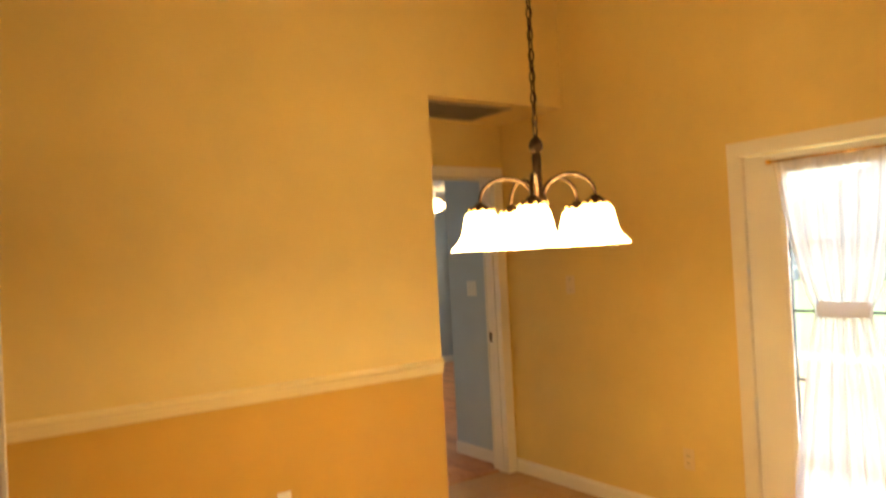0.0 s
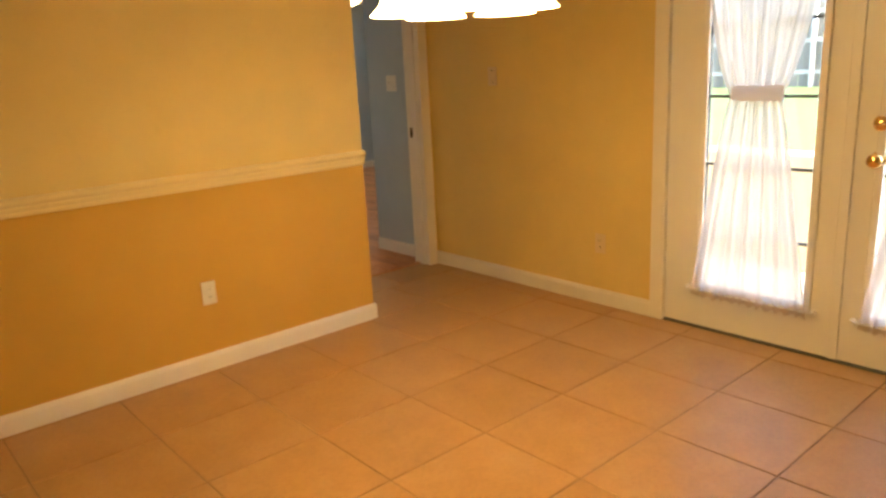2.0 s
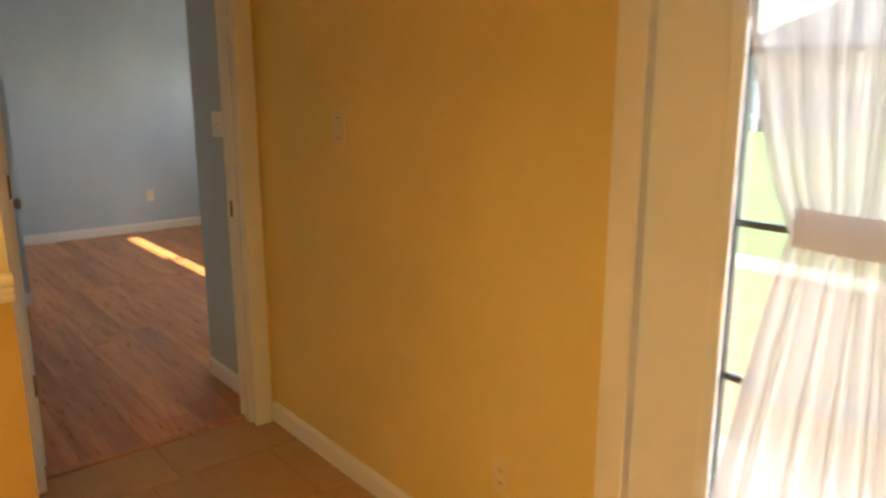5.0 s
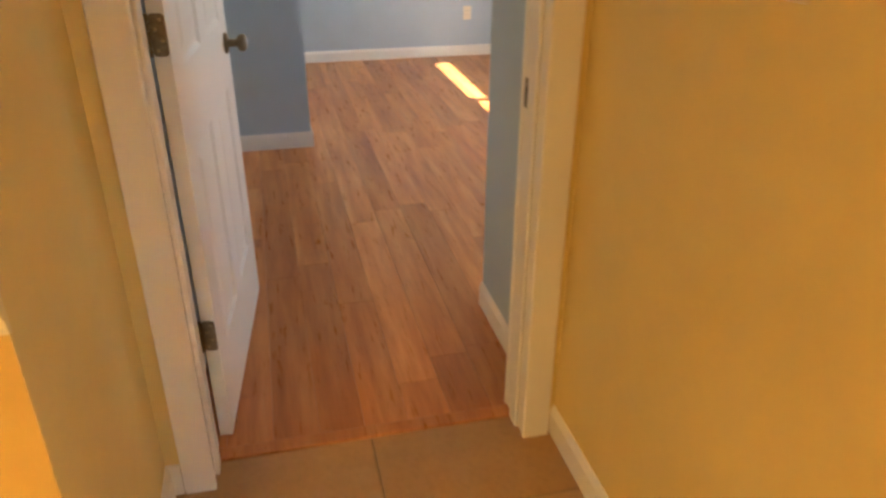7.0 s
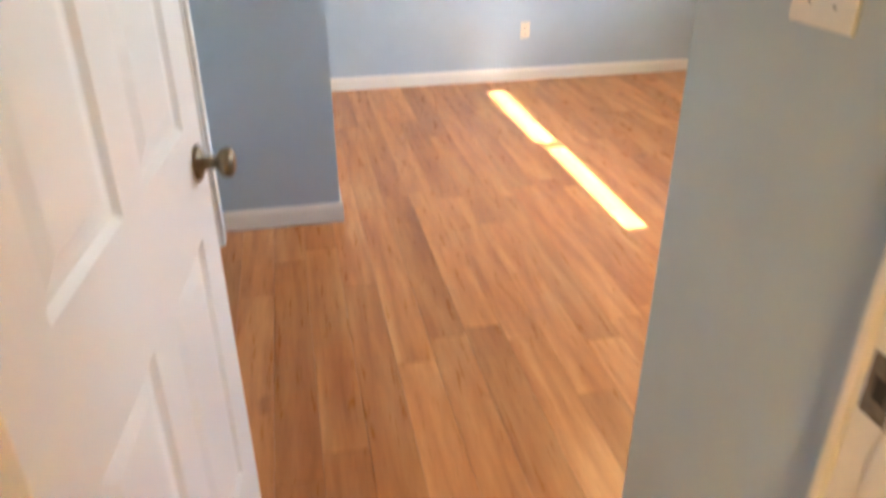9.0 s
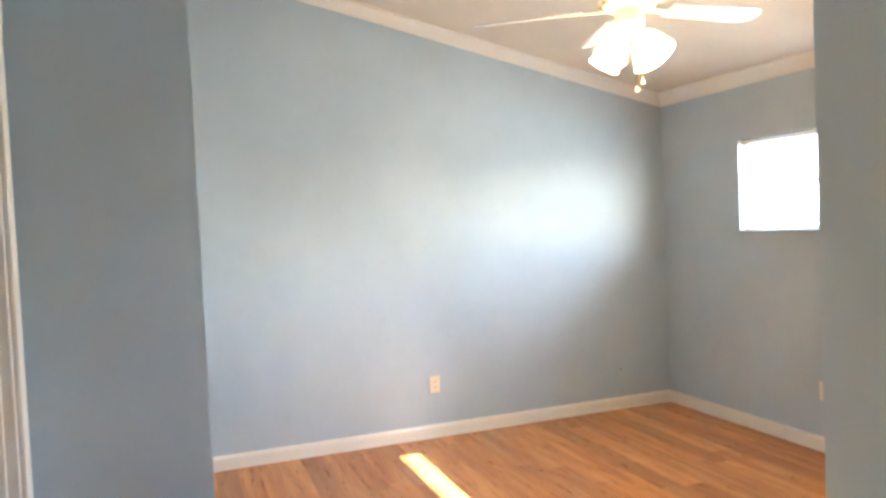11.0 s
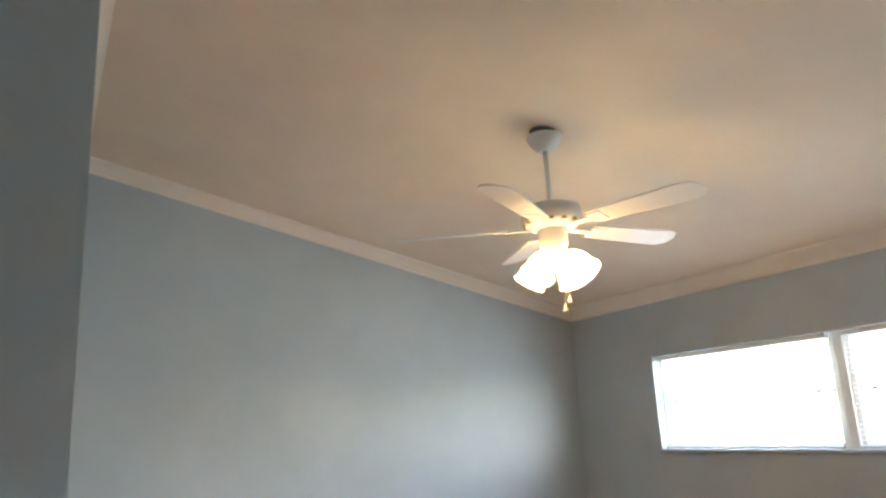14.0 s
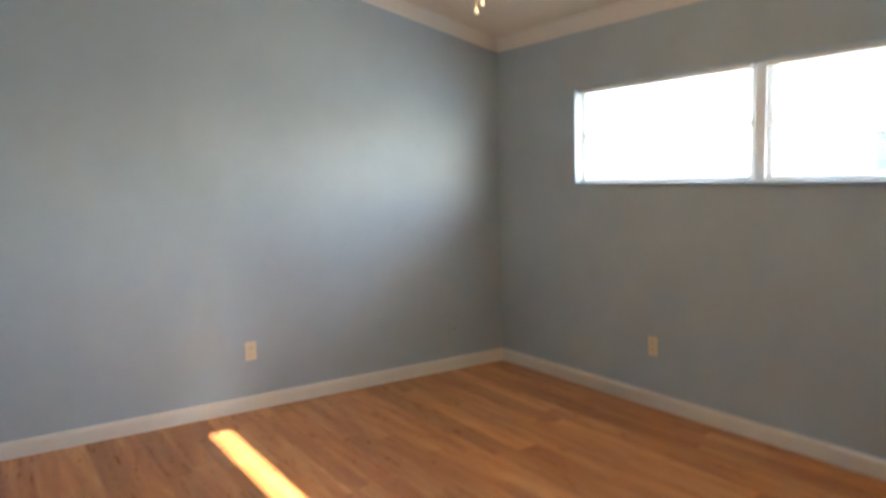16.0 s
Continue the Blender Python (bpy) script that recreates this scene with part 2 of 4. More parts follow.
# ---- shape helpers ----
def add_box(bm, x0, x1, y0, y1, z0, z1, mat=0):
    """A box; z1 may be a function of x for a raked top."""
    top = z1 if callable(z1) else (lambda x: z1)
    v = [bm.verts.new(p) for p in ((x0, y0, z0), (x1, y0, z0), (x1, y1, z0), (x0, y1, z0),
                                   (x0, y0, top(x0)), (x1, y0, top(x1)), (x1, y1, top(x1)), (x0, y1, top(x0)))]
    faces = [bm.faces.new([v[i] for i in q]) for q in
             ((3, 2, 1, 0), (4, 5, 6, 7), (0, 1, 5, 4), (1, 2, 6, 5), (2, 3, 7, 6), (3, 0, 4, 7))]
    for f in faces:
        f.material_index = mat
    return faces


def boxes(*dims):
    bm = bmesh.new()
    for d in dims:
        add_box(bm, *d)
    return bm


def rounded(bm, width, segments=1):
    bmesh.ops.bevel(bm, geom=list(bm.edges), offset=width, segments=segments, affect='EDGES', profile=0.5)
    return bm


def lathe(profile, steps=24, flute=0.0, flutes=0, flute_from=0):
    """A solid turned round z from (radius, z) pairs; the rim can be fluted."""
    bm = bmesh.new()
    rings = []
    for i, (r, z) in enumerate(profile):
        ring = []
        for k in range(steps):
            a = 2 * math.pi * k / steps
            rr = r
            zz = z
            if flutes and i >= flute_from:
                rr = r * (1 + flute * math.cos(flutes * a))
                zz = z + 0.03 * flute * math.cos(flutes * a)
            ring.append(bm.verts.new((rr * math.cos(a), rr * math.sin(a), zz)))
        rings.append(ring)
    for lo, hi in zip(rings, rings[1:]):
        for k in range(steps):
            bm.faces.new((lo[k], lo[(k + 1) % steps], hi[(k + 1) % steps], hi[k]))
    for f in bm.faces:
        f.smooth = True
    bmesh.ops.recalc_face_normals(bm, faces=bm.faces)
    return bm


def add_tube(bm, pts, radius, sides=10, closed=False):
    pts = [Vector(p) for p in pts]
    n = len(pts)
    rings = []
    side = None
    for i, p in enumerate(pts):
        a = pts[(i - 1) % n] if (closed or i > 0) else p
        b = pts[(i + 1) % n] if (closed or i < n - 1) else p
        d = (b - a).normalized()
        if side is None:
            side = d.orthogonal().normalized()
        side = (side - d * side.dot(d)).normalized()
        other = d.cross(side)
        r = radius[i] if isinstance(radius, (list, tuple)) else radius
        rings.append([bm.verts.new(p + side * r * math.cos(2 * math.pi * k / sides) + other * r * math.sin(2 * math.pi * k / sides))
                      for k in range(sides)])
    count = n if closed else n - 1
    for i in range(count):
        lo, hi = rings[i], rings[(i + 1) % n]
        for k in range(sides):
            f = bm.faces.new((lo[k], lo[(k + 1) % sides], hi[(k + 1) % sides], hi[k]))
            f.smooth = True
    if not closed:
        bm.faces.new(list(reversed(rings[0])))
        bm.faces.new(rings[-1])
    return bm


def tube(pts, radius, sides=10, closed=False):
    return add_tube(bmesh.new(), pts, radius, sides, closed)


def pierced_wall(along, us, vs, d0, d1, holes):
    """One wall mesh with openings: us and vs cut it into cells, of which holes are left out; it runs along x or y, d0 to d1 thick."""
    bm = bmesh.new()
    verts = {}

    def vert(i, j, d):
        if (i, j, d) not in verts:
            x, y = (us[i], d) if along == "x" else (d, us[i])
            z = vs[j](x) if callable(vs[j]) else vs[j]
            verts[i, j, d] = bm.verts.new((x, y, z))
        return verts[i, j, d]

    cells = {(i, j) for i in range(len(us) - 1) for j in range(len(vs) - 1)} - set(holes)
    for i, j in cells:
        for d in (d0, d1):
            bm.faces.new([vert(i, j, d), vert(i + 1, j, d), vert(i + 1, j + 1, d), vert(i, j + 1, d)])
        for (ni, nj), (a, b) in (((i - 1, j), ((i, j), (i, j + 1))), ((i + 1, j), ((i + 1, j), (i + 1, j + 1))),
                                 ((i, j - 1), ((i, j), (i + 1, j))), ((i, j + 1), ((i, j + 1), (i + 1, j + 1)))):
            if (ni, nj) not in cells:
                bm.faces.new([vert(*a, d0), vert(*b, d0), vert(*b, d1), vert(*a, d1)])
    return bm


def mesh_of(name, bm, mats):
    bmesh.ops.recalc_face_normals(bm, faces=bm.faces)
    me = bpy.data.meshes.new(name)
    bm.to_mesh(me)
    bm.free()
    for m in (mats if isinstance(mats, (list, tuple)) else [mats]):
        me.materials.append(m)
    return me


def part(name, bm, mat, parent, label="", m=None):
    ob = new(name, mesh_of(name, bm, mat))
    ob.parent = parent
    if m is not None:
        ob.matrix_local = m
    if label:
        ob["label"] = label
    return ob


def thing(name, m, label, category, group="", kind=""):
    ob = new(name)
    ob.empty_display_size = 0.05
    ob.matrix_world = m
    return tagged(ob, label, category, group, kind)


def structure(name, bm, mat, label, category):
    return tagged(new(name, mesh_of(name, bm, mat)), label, category, kind="structure")


# ---- the plan: x to the patio side, y along the walk, z up ----
HALL_W = -1.035          # west face of the short hall
HALL_END = 0.62          # hall side of the bedroom door's wall
BED_SIDE = 0.757         # bedroom side of that wall
DOOR_L, DOOR_R, DOOR_T = -0.925, -0.092, 2.065
STUB_X, STUB_Y = -0.475, 3.25
BED_W = -0.985
BED_S = 1.332            # bedroom face of the wall towards the patio
BED_N = 5.424
BED_E = 2.965
WIN_Y0, WIN_Y1, WIN_Z0, WIN_Z1 = 2.11, 4.637, 1.306, 1.90
SW_X0, SW_X1, SW_Z0, SW_Z1 = 0.40, 1.30, 0.763, 1.932
RAIL_Z = 0.935
FD_Y0, FD_Y1, FD_T = -2.965, -1.235, 1.955
DINING_TOP = 3.4


def bed_ceiling(x):
    return 2.327 + 0.2332 * (BED_E - x)


def bed_wall_top(x):
    return bed_ceiling(x) + 0.03


# dining room and hall
bm = boxes((-6.5, HALL_W, 0.0, 0.12, 0.0, RAIL_Z))
for f in bm.faces:
    f.normal_update()
    if f.normal.x > 0.5:
        f.material_index = 1
structure("wall_north_lower", bm, [GOLD, CREAM], "golden painted lower wall below a chair rail", "wall")
structure("wall_north_upper", boxes((-6.5, HALL_W, 0.0, 0.12, RAIL_Z, DINING_TOP)), CREAM, "cream painted upper wall above a chair rail", "wall")
structure("wall_hall_west", boxes((HALL_W - 0.12, HALL_W, 0.12, 0.70, 0.0, DINING_TOP)), CREAM, "cream painted side wall of the short hall", "wall")
structure("wall_header", boxes((HALL_W, 0.0, 0.0, 0.12, 2.44, DINING_TOP)), CREAM, "cream painted wall above the hall opening", "wall")
structure("ceiling_hall", boxes((HALL_W, 0.0, 0.12, 0.70, 2.44, 2.52)), CREAM, "cream painted flat ceiling of the hall", "ceiling")
structure("wall_east", pierced_wall("y", [-6.5, FD_Y0, FD_Y1, 0.70], [0.0, FD_T, DINING_TOP], 0.0, 0.16, [(1, 0)]), CREAM, "cream painted wall with the glazed patio doors", "wall")
structure("wall_door_hall", pierced_wall("x", [HALL_W, DOOR_L - 0.02, DOOR_R + 0.02, 0.0], [0.0, DOOR_T + 0.02, 2.44], HALL_END, 0.70, [(1, 0)]), CREAM, "cream painted wall round the bedroom door", "wall")
structure("wall_south", boxes((-6.62, 0.16, -6.62, -6.5, 0, DINING_TOP)), CREAM, "cream painted dining room wall", "wall")
structure("wall_west", boxes((-6.62, -6.5, -6.5, 0.12, 0, DINING_TOP)), CREAM, "cream painted dining room wall", "wall")
structure("ceiling_dining", boxes((-6.62, 0.16, -6.62, 0.70, DINING_TOP, DINING_TOP + 0.12)), WHITE_CEILING, "white painted dining room ceiling", "ceiling")
structure("wall_partition", rounded(boxes((-4.3, -3.222, -1.62, -1.5, 0, DINING_TOP)), 0.012, 2), GREY_WALL, "off-white end of a partition wall", "wall")

# bedroom
structure("wall_door_bedroom", pierced_wall("x", [BED_W, DOOR_L - 0.02, DOOR_R + 0.02, 0.0], [0.0, DOOR_T + 0.02, bed_wall_top], 0.70, BED_SIDE, [(1, 0)]), BLUE, "pale blue wall round the bedroom door", "wall")
structure("wall_entry_east", boxes((0.0, 0.15, 0.70, BED_S, 0, bed_wall_top)), BLUE, "pale blue short wall beside the bedroom door", "wall")
structure("wall_entry_west", pierced_wall("y", [0.70, 2.33, 3.10, STUB_Y], [0.0, 2.06, bed_wall_top], BED_W - 0.12, BED_W, [(1, 0)]), BLUE, "pale blue wall with a side doorway", "wall")
structure("wall_closet_face", boxes((BED_W - 0.12, STUB_X, STUB_Y, STUB_Y + 0.1, 0, bed_wall_top)), BLUE, "pale blue projecting wall face in the bedroom", "wall")
structure("wall_closet_side", boxes((STUB_X - 0.1, STUB_X, STUB_Y + 0.1, BED_N, 0, bed_wall_top)), BLUE, "pale blue side of the projecting closet", "wall")
structure("wall_bedroom_north", boxes((STUB_X - 0.1, BED_E + 0.14, BED_N, BED_N + 0.14, 0, bed_wall_top)), BLUE, "pale blue far wall of the bedroom", "wall")
structure("wall_bedroom_east", pierced_wall("y", [BED_S - 0.15, WIN_Y0, WIN_Y1, BED_N], [0.0, WIN_Z0, WIN_Z1, bed_wall_top], BED_E, BED_E + 0.14, [(1, 1)]),
          BLUE, "pale blue wall with a wide high window", "wall")
structure("wall_bedroom_south", pierced_wall("x", [0.15, SW_X0, SW_X1, BED_E], [0.0, SW_Z0, SW_Z1, bed_wall_top], BED_S - 0.15, BED_S, [(1, 1)]),
          BLUE, "pale blue bedroom wall towards the patio", "wall")
bm = bmesh.new()
xa, xb = BED_W - 0.14, BED_E + 0.3
v = [bm.verts.new(p) for p in ((xa, 0.66, bed_ceiling(xa)), (xb, 0.66, bed_ceiling(xb)), (xb, 5.6, bed_ceiling(xb)), (xa, 5.6, bed_ceiling(xa)),
                               (xa, 0.66, bed_ceiling(xa) + 0.1), (xb, 0.66, bed_ceiling(xb) + 0.1), (xb, 5.6, bed_ceiling(xb) + 0.1), (xa, 5.6, bed_ceiling(xa) + 0.1))]
for q in ((3, 2, 1, 0), (4, 5, 6, 7), (0, 1, 5, 4), (1, 2, 6, 5), (2, 3, 7, 6), (3, 0, 4, 7)):
    bm.faces.new([v[i] for i in q])
structure("ceiling_bedroom", bm, WHITE_CEILING, "white painted sloping bedroom ceiling", "ceiling")
# the small room behind the side doorway
structure("wall_side_room", boxes((-2.5, -2.4, 2.0, 3.5, 0, 2.6), (-2.4, BED_W - 0.12, 1.9, 2.0, 0, 2.6), (-2.4, BED_W - 0.12, 3.5, 3.6, 0, 2.6),
                                  (-2.4, BED_W - 0.12, 2.0, 3.5, 2.5, 2.6)), BLUE, "pale blue walls of a small side room", "wall")

# floors: base sheets, the pieces follow at the end of the file
floor_dining = structure("floor_dining", boxes((-6.6, 0.0, -6.6, 0.72, -0.1, -0.004)), GROUT, "brown grout bed of the tiled dining room floor", "floor")
floor_bedroom = structure("floor_bedroom", boxes((-2.5, BED_E + 0.1, 0.72, BED_N + 0.1, -0.1, -0.004)), UNDERLAY, "dark joints of the laminate bedroom floor", "floor")


# ---- trim ----
def baseboard(a, b, facing, height=0.09, thick=0.013):
    """A skirting run from a to b in plan; facing is the way that it looks."""
    a, b, f = Vector((*a, 0)), Vector((*b, 0)), Vector((*facing, 0))
    bm = bmesh.new()
    profile = ((0, 0), (thick, 0), (thick, height - 0.02), (thick * 0.75, height - 0.012), (thick * 0.45, height - 0.004), (thick * 0.2, height), (0, height))
    ends = [[bm.verts.new(p + f * u + Vector((0, 0, h))) for u, h in profile] for p in (a, b)]
    for i in range(len(profile)):
        j = (i + 1) % len(profile)
        bm.faces.new((ends[0][i], ends[0][j], ends[1][j], ends[1][i]))
    bm.faces.new(ends[0])
    bm.faces.new(list(reversed(ends[1])))
    return structure("baseboard", bm, TRIM, "white painted wooden baseboard", "baseboard")


baseboard((-6.5, 0), (HALL_W + 0.013, 0), (0, -1))
baseboard((HALL_W, 0.0), (HALL_W, HALL_END), (1, 0))
baseboard((0, -1.155), (0, HALL_END), (-1, 0))
baseboard((0, -6.5), (0, -3.05), (-1, 0))
baseboard((HALL_W, HALL_END), (DOOR_L - 0.075, HALL_END), (0, -1))
baseboard((0, BED_SIDE + 0.013), (0, BED_S), (-1, 0))
baseboard((0.0, BED_S), (BED_E, BED_S), (0, 1))
baseboard((BED_W, BED_SIDE), (BED_W, 2.265), (1, 0))
baseboard((BED_W, STUB_Y), (STUB_X + 0.013, STUB_Y), (0, -1))
baseboard((STUB_X, STUB_Y), (STUB_X, BED_N), (1, 0))
baseboard((STUB_X, BED_N), (BED_E, BED_N), (0, -1))
baseboard((BED_E, BED_S), (BED_E, BED_N), (-1, 0))
baseboard((-6.5, -6.5), (0, -6.5), (0, 1))
baseboard((-4.3, -1.62), (-3.227, -1.62), (0, -1))

# chair rail with a moulded nose
bm = bmesh.new()
prof = ((0, 0.890), (0.008, 0.892), (0.012, 0.902), (0.012, 0.914), (0.018, 0.918), (0.020, 0.928), (0.016, 0.934), (0.026, 0.942), (0.029, 0.952), (0.025, 0.961), (0.014, 0.966), (0, 0.970))
ends = [[bm.verts.new((x, -d, z)) for d, z in prof] for x in (-6.5, HALL_W + 0.004)]
for i in range(len(prof)):
    j = (i + 1) % len(prof)
    bm.faces.new((ends[0][i], ends[0][j], ends[1][j], ends[1][i]))
bm.faces.new(ends[0])
bm.faces.new(list(reversed(ends[1])))
structure("trim_chair_rail", bm, RAIL_PAINT, "cream painted moulded wooden chair rail", "trim")


def crown(a, b, inward, name_label):
    """A cove moulding from a to b; its height follows the sloping ceiling."""
    bm = bmesh.new()
    f = Vector((*inward, 0))
    prof = ((0, -0.078), (0.008, -0.078), (0.010, -0.066), (0.022, -0.052), (0.034, -0.036), (0.050, -0.020), (0.062, -0.012), (0.064, 0.0), (0, 0.0))
    ends = []
    for p in (a, b):
        ring = []
        for u, h in prof:
            q = Vector((*p, 0)) + f * u
            ring.append(bm.verts.new((q.x, q.y, bed_ceiling(q.x) + h - 0.001)))
        ends.append(ring)
    for i in range(len(prof)):
        j = (i + 1) % len(prof)
        bm.faces.new((ends[0][i], ends[0][j], ends[1][j], ends[1][i]))
    bm.faces.new(ends[0])
    bm.faces.new(list(reversed(ends[1])))
    return structure("trim_crown", bm, TRIM, name_label, "trim")


crown((STUB_X, BED_N), (BED_E, BED_N), (0, -1), "white crown moulding up the sloping far wall")
crown((BED_E, BED_S), (BED_E, BED_N), (-1, 0), "white crown moulding above the window wall")
crown((STUB_X, STUB_Y - 0.064), (STUB_X, BED_N), (1, 0), "white crown moulding along the closet side")
crown((BED_W, STUB_Y), (STUB_X, STUB_Y), (0, -1), "white crown moulding above the closet face")
crown((0.0, BED_S), (BED_E, BED_S), (0, 1), "white crown moulding above the patio wall")


def casing_set(name, label, strips):
    ob = thing(name, Matrix(), label, "door frame", kind="structure")
    for nm, dims in strips:
        part(nm, rounded(boxes(dims), 0.004, 2), TRIM, ob)
    return ob


# frame of the bedroom door: casings on both sides, jambs with stops
W = 0.072
casing_set("door_frame_1", "white painted door frame with flat casings", [
    ("casing", (DOOR_L - W, DOOR_L + 0.004, HALL_END - 0.017, HALL_END, 0, DOOR_T + W)),
    ("casing", (DOOR_R - 0.004, DOOR_R + W, HALL_END - 0.017, HALL_END, 0, DOOR_T + W)),
    ("casing", (DOOR_L - W, DOOR_R + W, HALL_END - 0.021, HALL_END, DOOR_T, DOOR_T + W)),
    ("casing", (BED_W, DOOR_L + 0.004, BED_SIDE, BED_SIDE + 0.016, 0, DOOR_T + W)),
    ("casing", (DOOR_R - 0.004, DOOR_R + W, BED_SIDE, BED_SIDE + 0.016, 0, DOOR_T + W)),
    ("casing", (BED_W, DOOR_R + W, BED_SIDE, BED_SIDE + 0.019, DOOR_T, DOOR_T + W)),
    ("jamb", (DOOR_L - 0.02, DOOR_L, HALL_END, BED_SIDE, 0, DOOR_T + 0.02)),
    ("jamb", (DOOR_R, DOOR_R + 0.02, HALL_END, BED_SIDE, 0, DOOR_T + 0.02)),
    ("jamb", (DOOR_L, DOOR_R, HALL_END, BED_SIDE, DOOR_T, DOOR_T + 0.02)),
    ("stop", (DOOR_L, DOOR_L + 0.011, 0.655, 0.706, 0, DOOR_T)),
    ("stop", (DOOR_R - 0.011, DOOR_R, 0.655, 0.706, 0, DOOR_T)),
    ("stop", (DOOR_L, DOOR_R, 0.655, 0.706, DOOR_T - 0.011, DOOR_T)),
])
ob = bpy.data.objects["door_frame_1"]
strike = part("strike_plate", rounded(boxes((DOOR_R - 0.003, DOOR_R + 0.001, 0.708, 0.748, 0.912, 0.982)), 0.001), ANTIQUE, ob, "dark brass strike plate")
part("latch_hole", boxes((DOOR_R - 0.0036, DOOR_R - 0.0029, 0.719, 0.737, 0.934, 0.960)), SLOT, strike)
# frame of the side doorway
casing_set("door_frame_2", "white painted frame of an open side doorway", [
    ("casing", (BED_W, BED_W + 0.016, 3.095, 3.167, 0, 2.13)),
    ("casing", (BED_W, BED_W + 0.016, 2.265, 2.337, 0, 2.13)),
    ("casing", (BED_W, BED_W + 0.019, 2.265, 3.167, 2.058, 2.13)),
    ("jamb", (BED_W - 0.12, BED_W, 3.085, 3.102, 0, 2.06)),
    ("jamb", (BED_W - 0.12, BED_W, 2.328, 2.345, 0, 2.06)),
    ("jamb", (BED_W - 0.12, BED_W, 2.345, 3.085, 2.045, 2.062)),
    ("stop", (BED_W - 0.070, BED_W - 0.030, 3.073, 3.086, 0, 2.045)),
])
part("strike_plate", rounded(boxes((BED_W - 0.114, BED_W - 0.082, 3.0825, 3.086, 0.89, 0.96)), 0.001), ANTIQUE, bpy.data.objects["door_frame_2"], "dark brass strike plate")
# wooden reducer between tiles and laminate
structure("trim_threshold", rounded(boxes((DOOR_L, DOOR_R, 0.705, 0.752, -0.004, 0.007)), 0.003, 2), LAMINATE, "reddish wooden threshold strip in the doorway", "trim")


# ---- six-panel door ----
def panel_door(width, height, thick):
    """A moulded six-panel leaf: hinge edge at x=0, faces at y=0 and y=-thick, foot at z=0."""
    bm = bmesh.new()
    t2 = thick / 2
    add_box(bm, 0.01, width - 0.01, -t2 - 0.009, -t2 + 0.009, 0.01, height - 0.01)
    stile, mull = 0.115, 0.10
    cols = ((stile, width / 2 - mull / 2), (width / 2 + mull / 2, width - stile))
    rows = ((0.24, 0.80), (1.00, 1.60), (1.72, height - 0.12))
    for x0, x1 in ((0, stile), (width / 2 - mull / 2, width / 2 + mull / 2), (width - stile, width)):
        add_box(bm, x0, x1, -thick, 0, 0, height)
    zs = [0] + [z for r in rows for z in r] + [height]
    for z0, z1 in zip(zs[0::2], zs[1::2]):
        for x0, x1 in cols:
            add_box(bm, x0, x1, -thick, 0, z0, z1)
    for x0, x1 in cols:
        for z0, z1 in rows:
            for face, sgn in ((0.0, -1), (-thick, 1)):
                lip = []
                for inset, depth in ((0.0, 0.0), (0.012, 0.008), (0.022, 0.008), (0.05, 0.002)):
                    y = face + sgn * depth
                    lip.append([bm.verts.new(p) for p in ((x0 + inset, y, z0 + inset), (x1 - inset, y, z0 + inset),
                                                          (x1 - inset, y, z1 - inset), (x0 + inset, y, z1 - inset))])
                for lo, hi in zip(lip, lip[1:]):
                    for k in range(4):
                        bm.faces.new((lo[k], lo[(k + 1) % 4], hi[(k + 1) % 4], hi[k]))
                bm.faces.new(lip[-1])
    return bm


LEAF = 0.815
door_1 = thing("door_1", pose(-0.918, 0.800, 0.012, 0, 0, 84.0), "white six-panel bedroom door standing open with dark brass knob", "door", kind="structure")
part("leaf", panel_door(LEAF, 2.03, 0.035), DOOR_WHITE, door_1)
for side in (1, -1):
    y = 0.0 if side == 1 else -0.035
    m = pose(LEAF - 0.065, y, 0.925, -90 * side, 0, 0)
    knob = part("knob", lathe([(0.0, 0.0), (0.031, 0.0), (0.033, 0.004), (0.028, 0.009), (0.013, 0.012), (0.0115, 0.03), (0.013, 0.036),
                               (0.024, 0.042), (0.0275, 0.050), (0.0265, 0.060), (0.019, 0.066), (0.0, 0.067)], 24), ANTIQUE, door_1, "antique brass door knob", m)
part("latch", rounded(boxes((LEAF - 0.001, LEAF + 0.002, -0.030, -0.006, 0.895, 0.955), (LEAF, LEAF + 0.01, -0.024, -0.012, 0.915, 0.935)), 0.001), ANTIQUE, door_1)


def hinge_plate(x0, x1, y0, y1, z0, z1, r=0.010):
    """A thin brass leaf on the y-z plane with rounded corners."""
    bm = bmesh.new()
    loop = []
    for cy, cz, a0 in ((y1 - r, z1 - r, 0), (y0 + r, z1 - r, 90), (y0 + r, z0 + r, 180), (y1 - r, z0 + r, 270)):
        for k in range(5):
            a = radians(a0 + k * 22.5)
            loop.append((cy + r * math.cos(a), cz + r * math.sin(a)))
    near = [bm.verts.new((x0, y, z)) for y, z in loop]
    far = [bm.verts.new((x1, y, z)) for y, z in loop]
    bm.faces.new(near)
    bm.faces.new(list(reversed(far)))
    for k in range(len(loop)):
        n = (k + 1) % len(loop)
        bm.faces.new((near[k], far[k], far[n], near[n]))
    return bm


def screws(parent, x, y0, y1, z, out):
    """Four countersunk screw heads on a hinge leaf."""
    for fy, dz in ((0.32, 0.032), (0.68, 0.012), (0.32, -0.012), (0.68, -0.032)):
        head = lathe([(0.0, 0.0), (0.0042, 0.0), (0.0038, 0.0009), (0.0, 0.0012)], 12)
        part("screw", head, BRASS_DULL, parent, "", pose(x, y0 + (y1 - y0) * fy, z + dz, 0, 90 * out, 0))


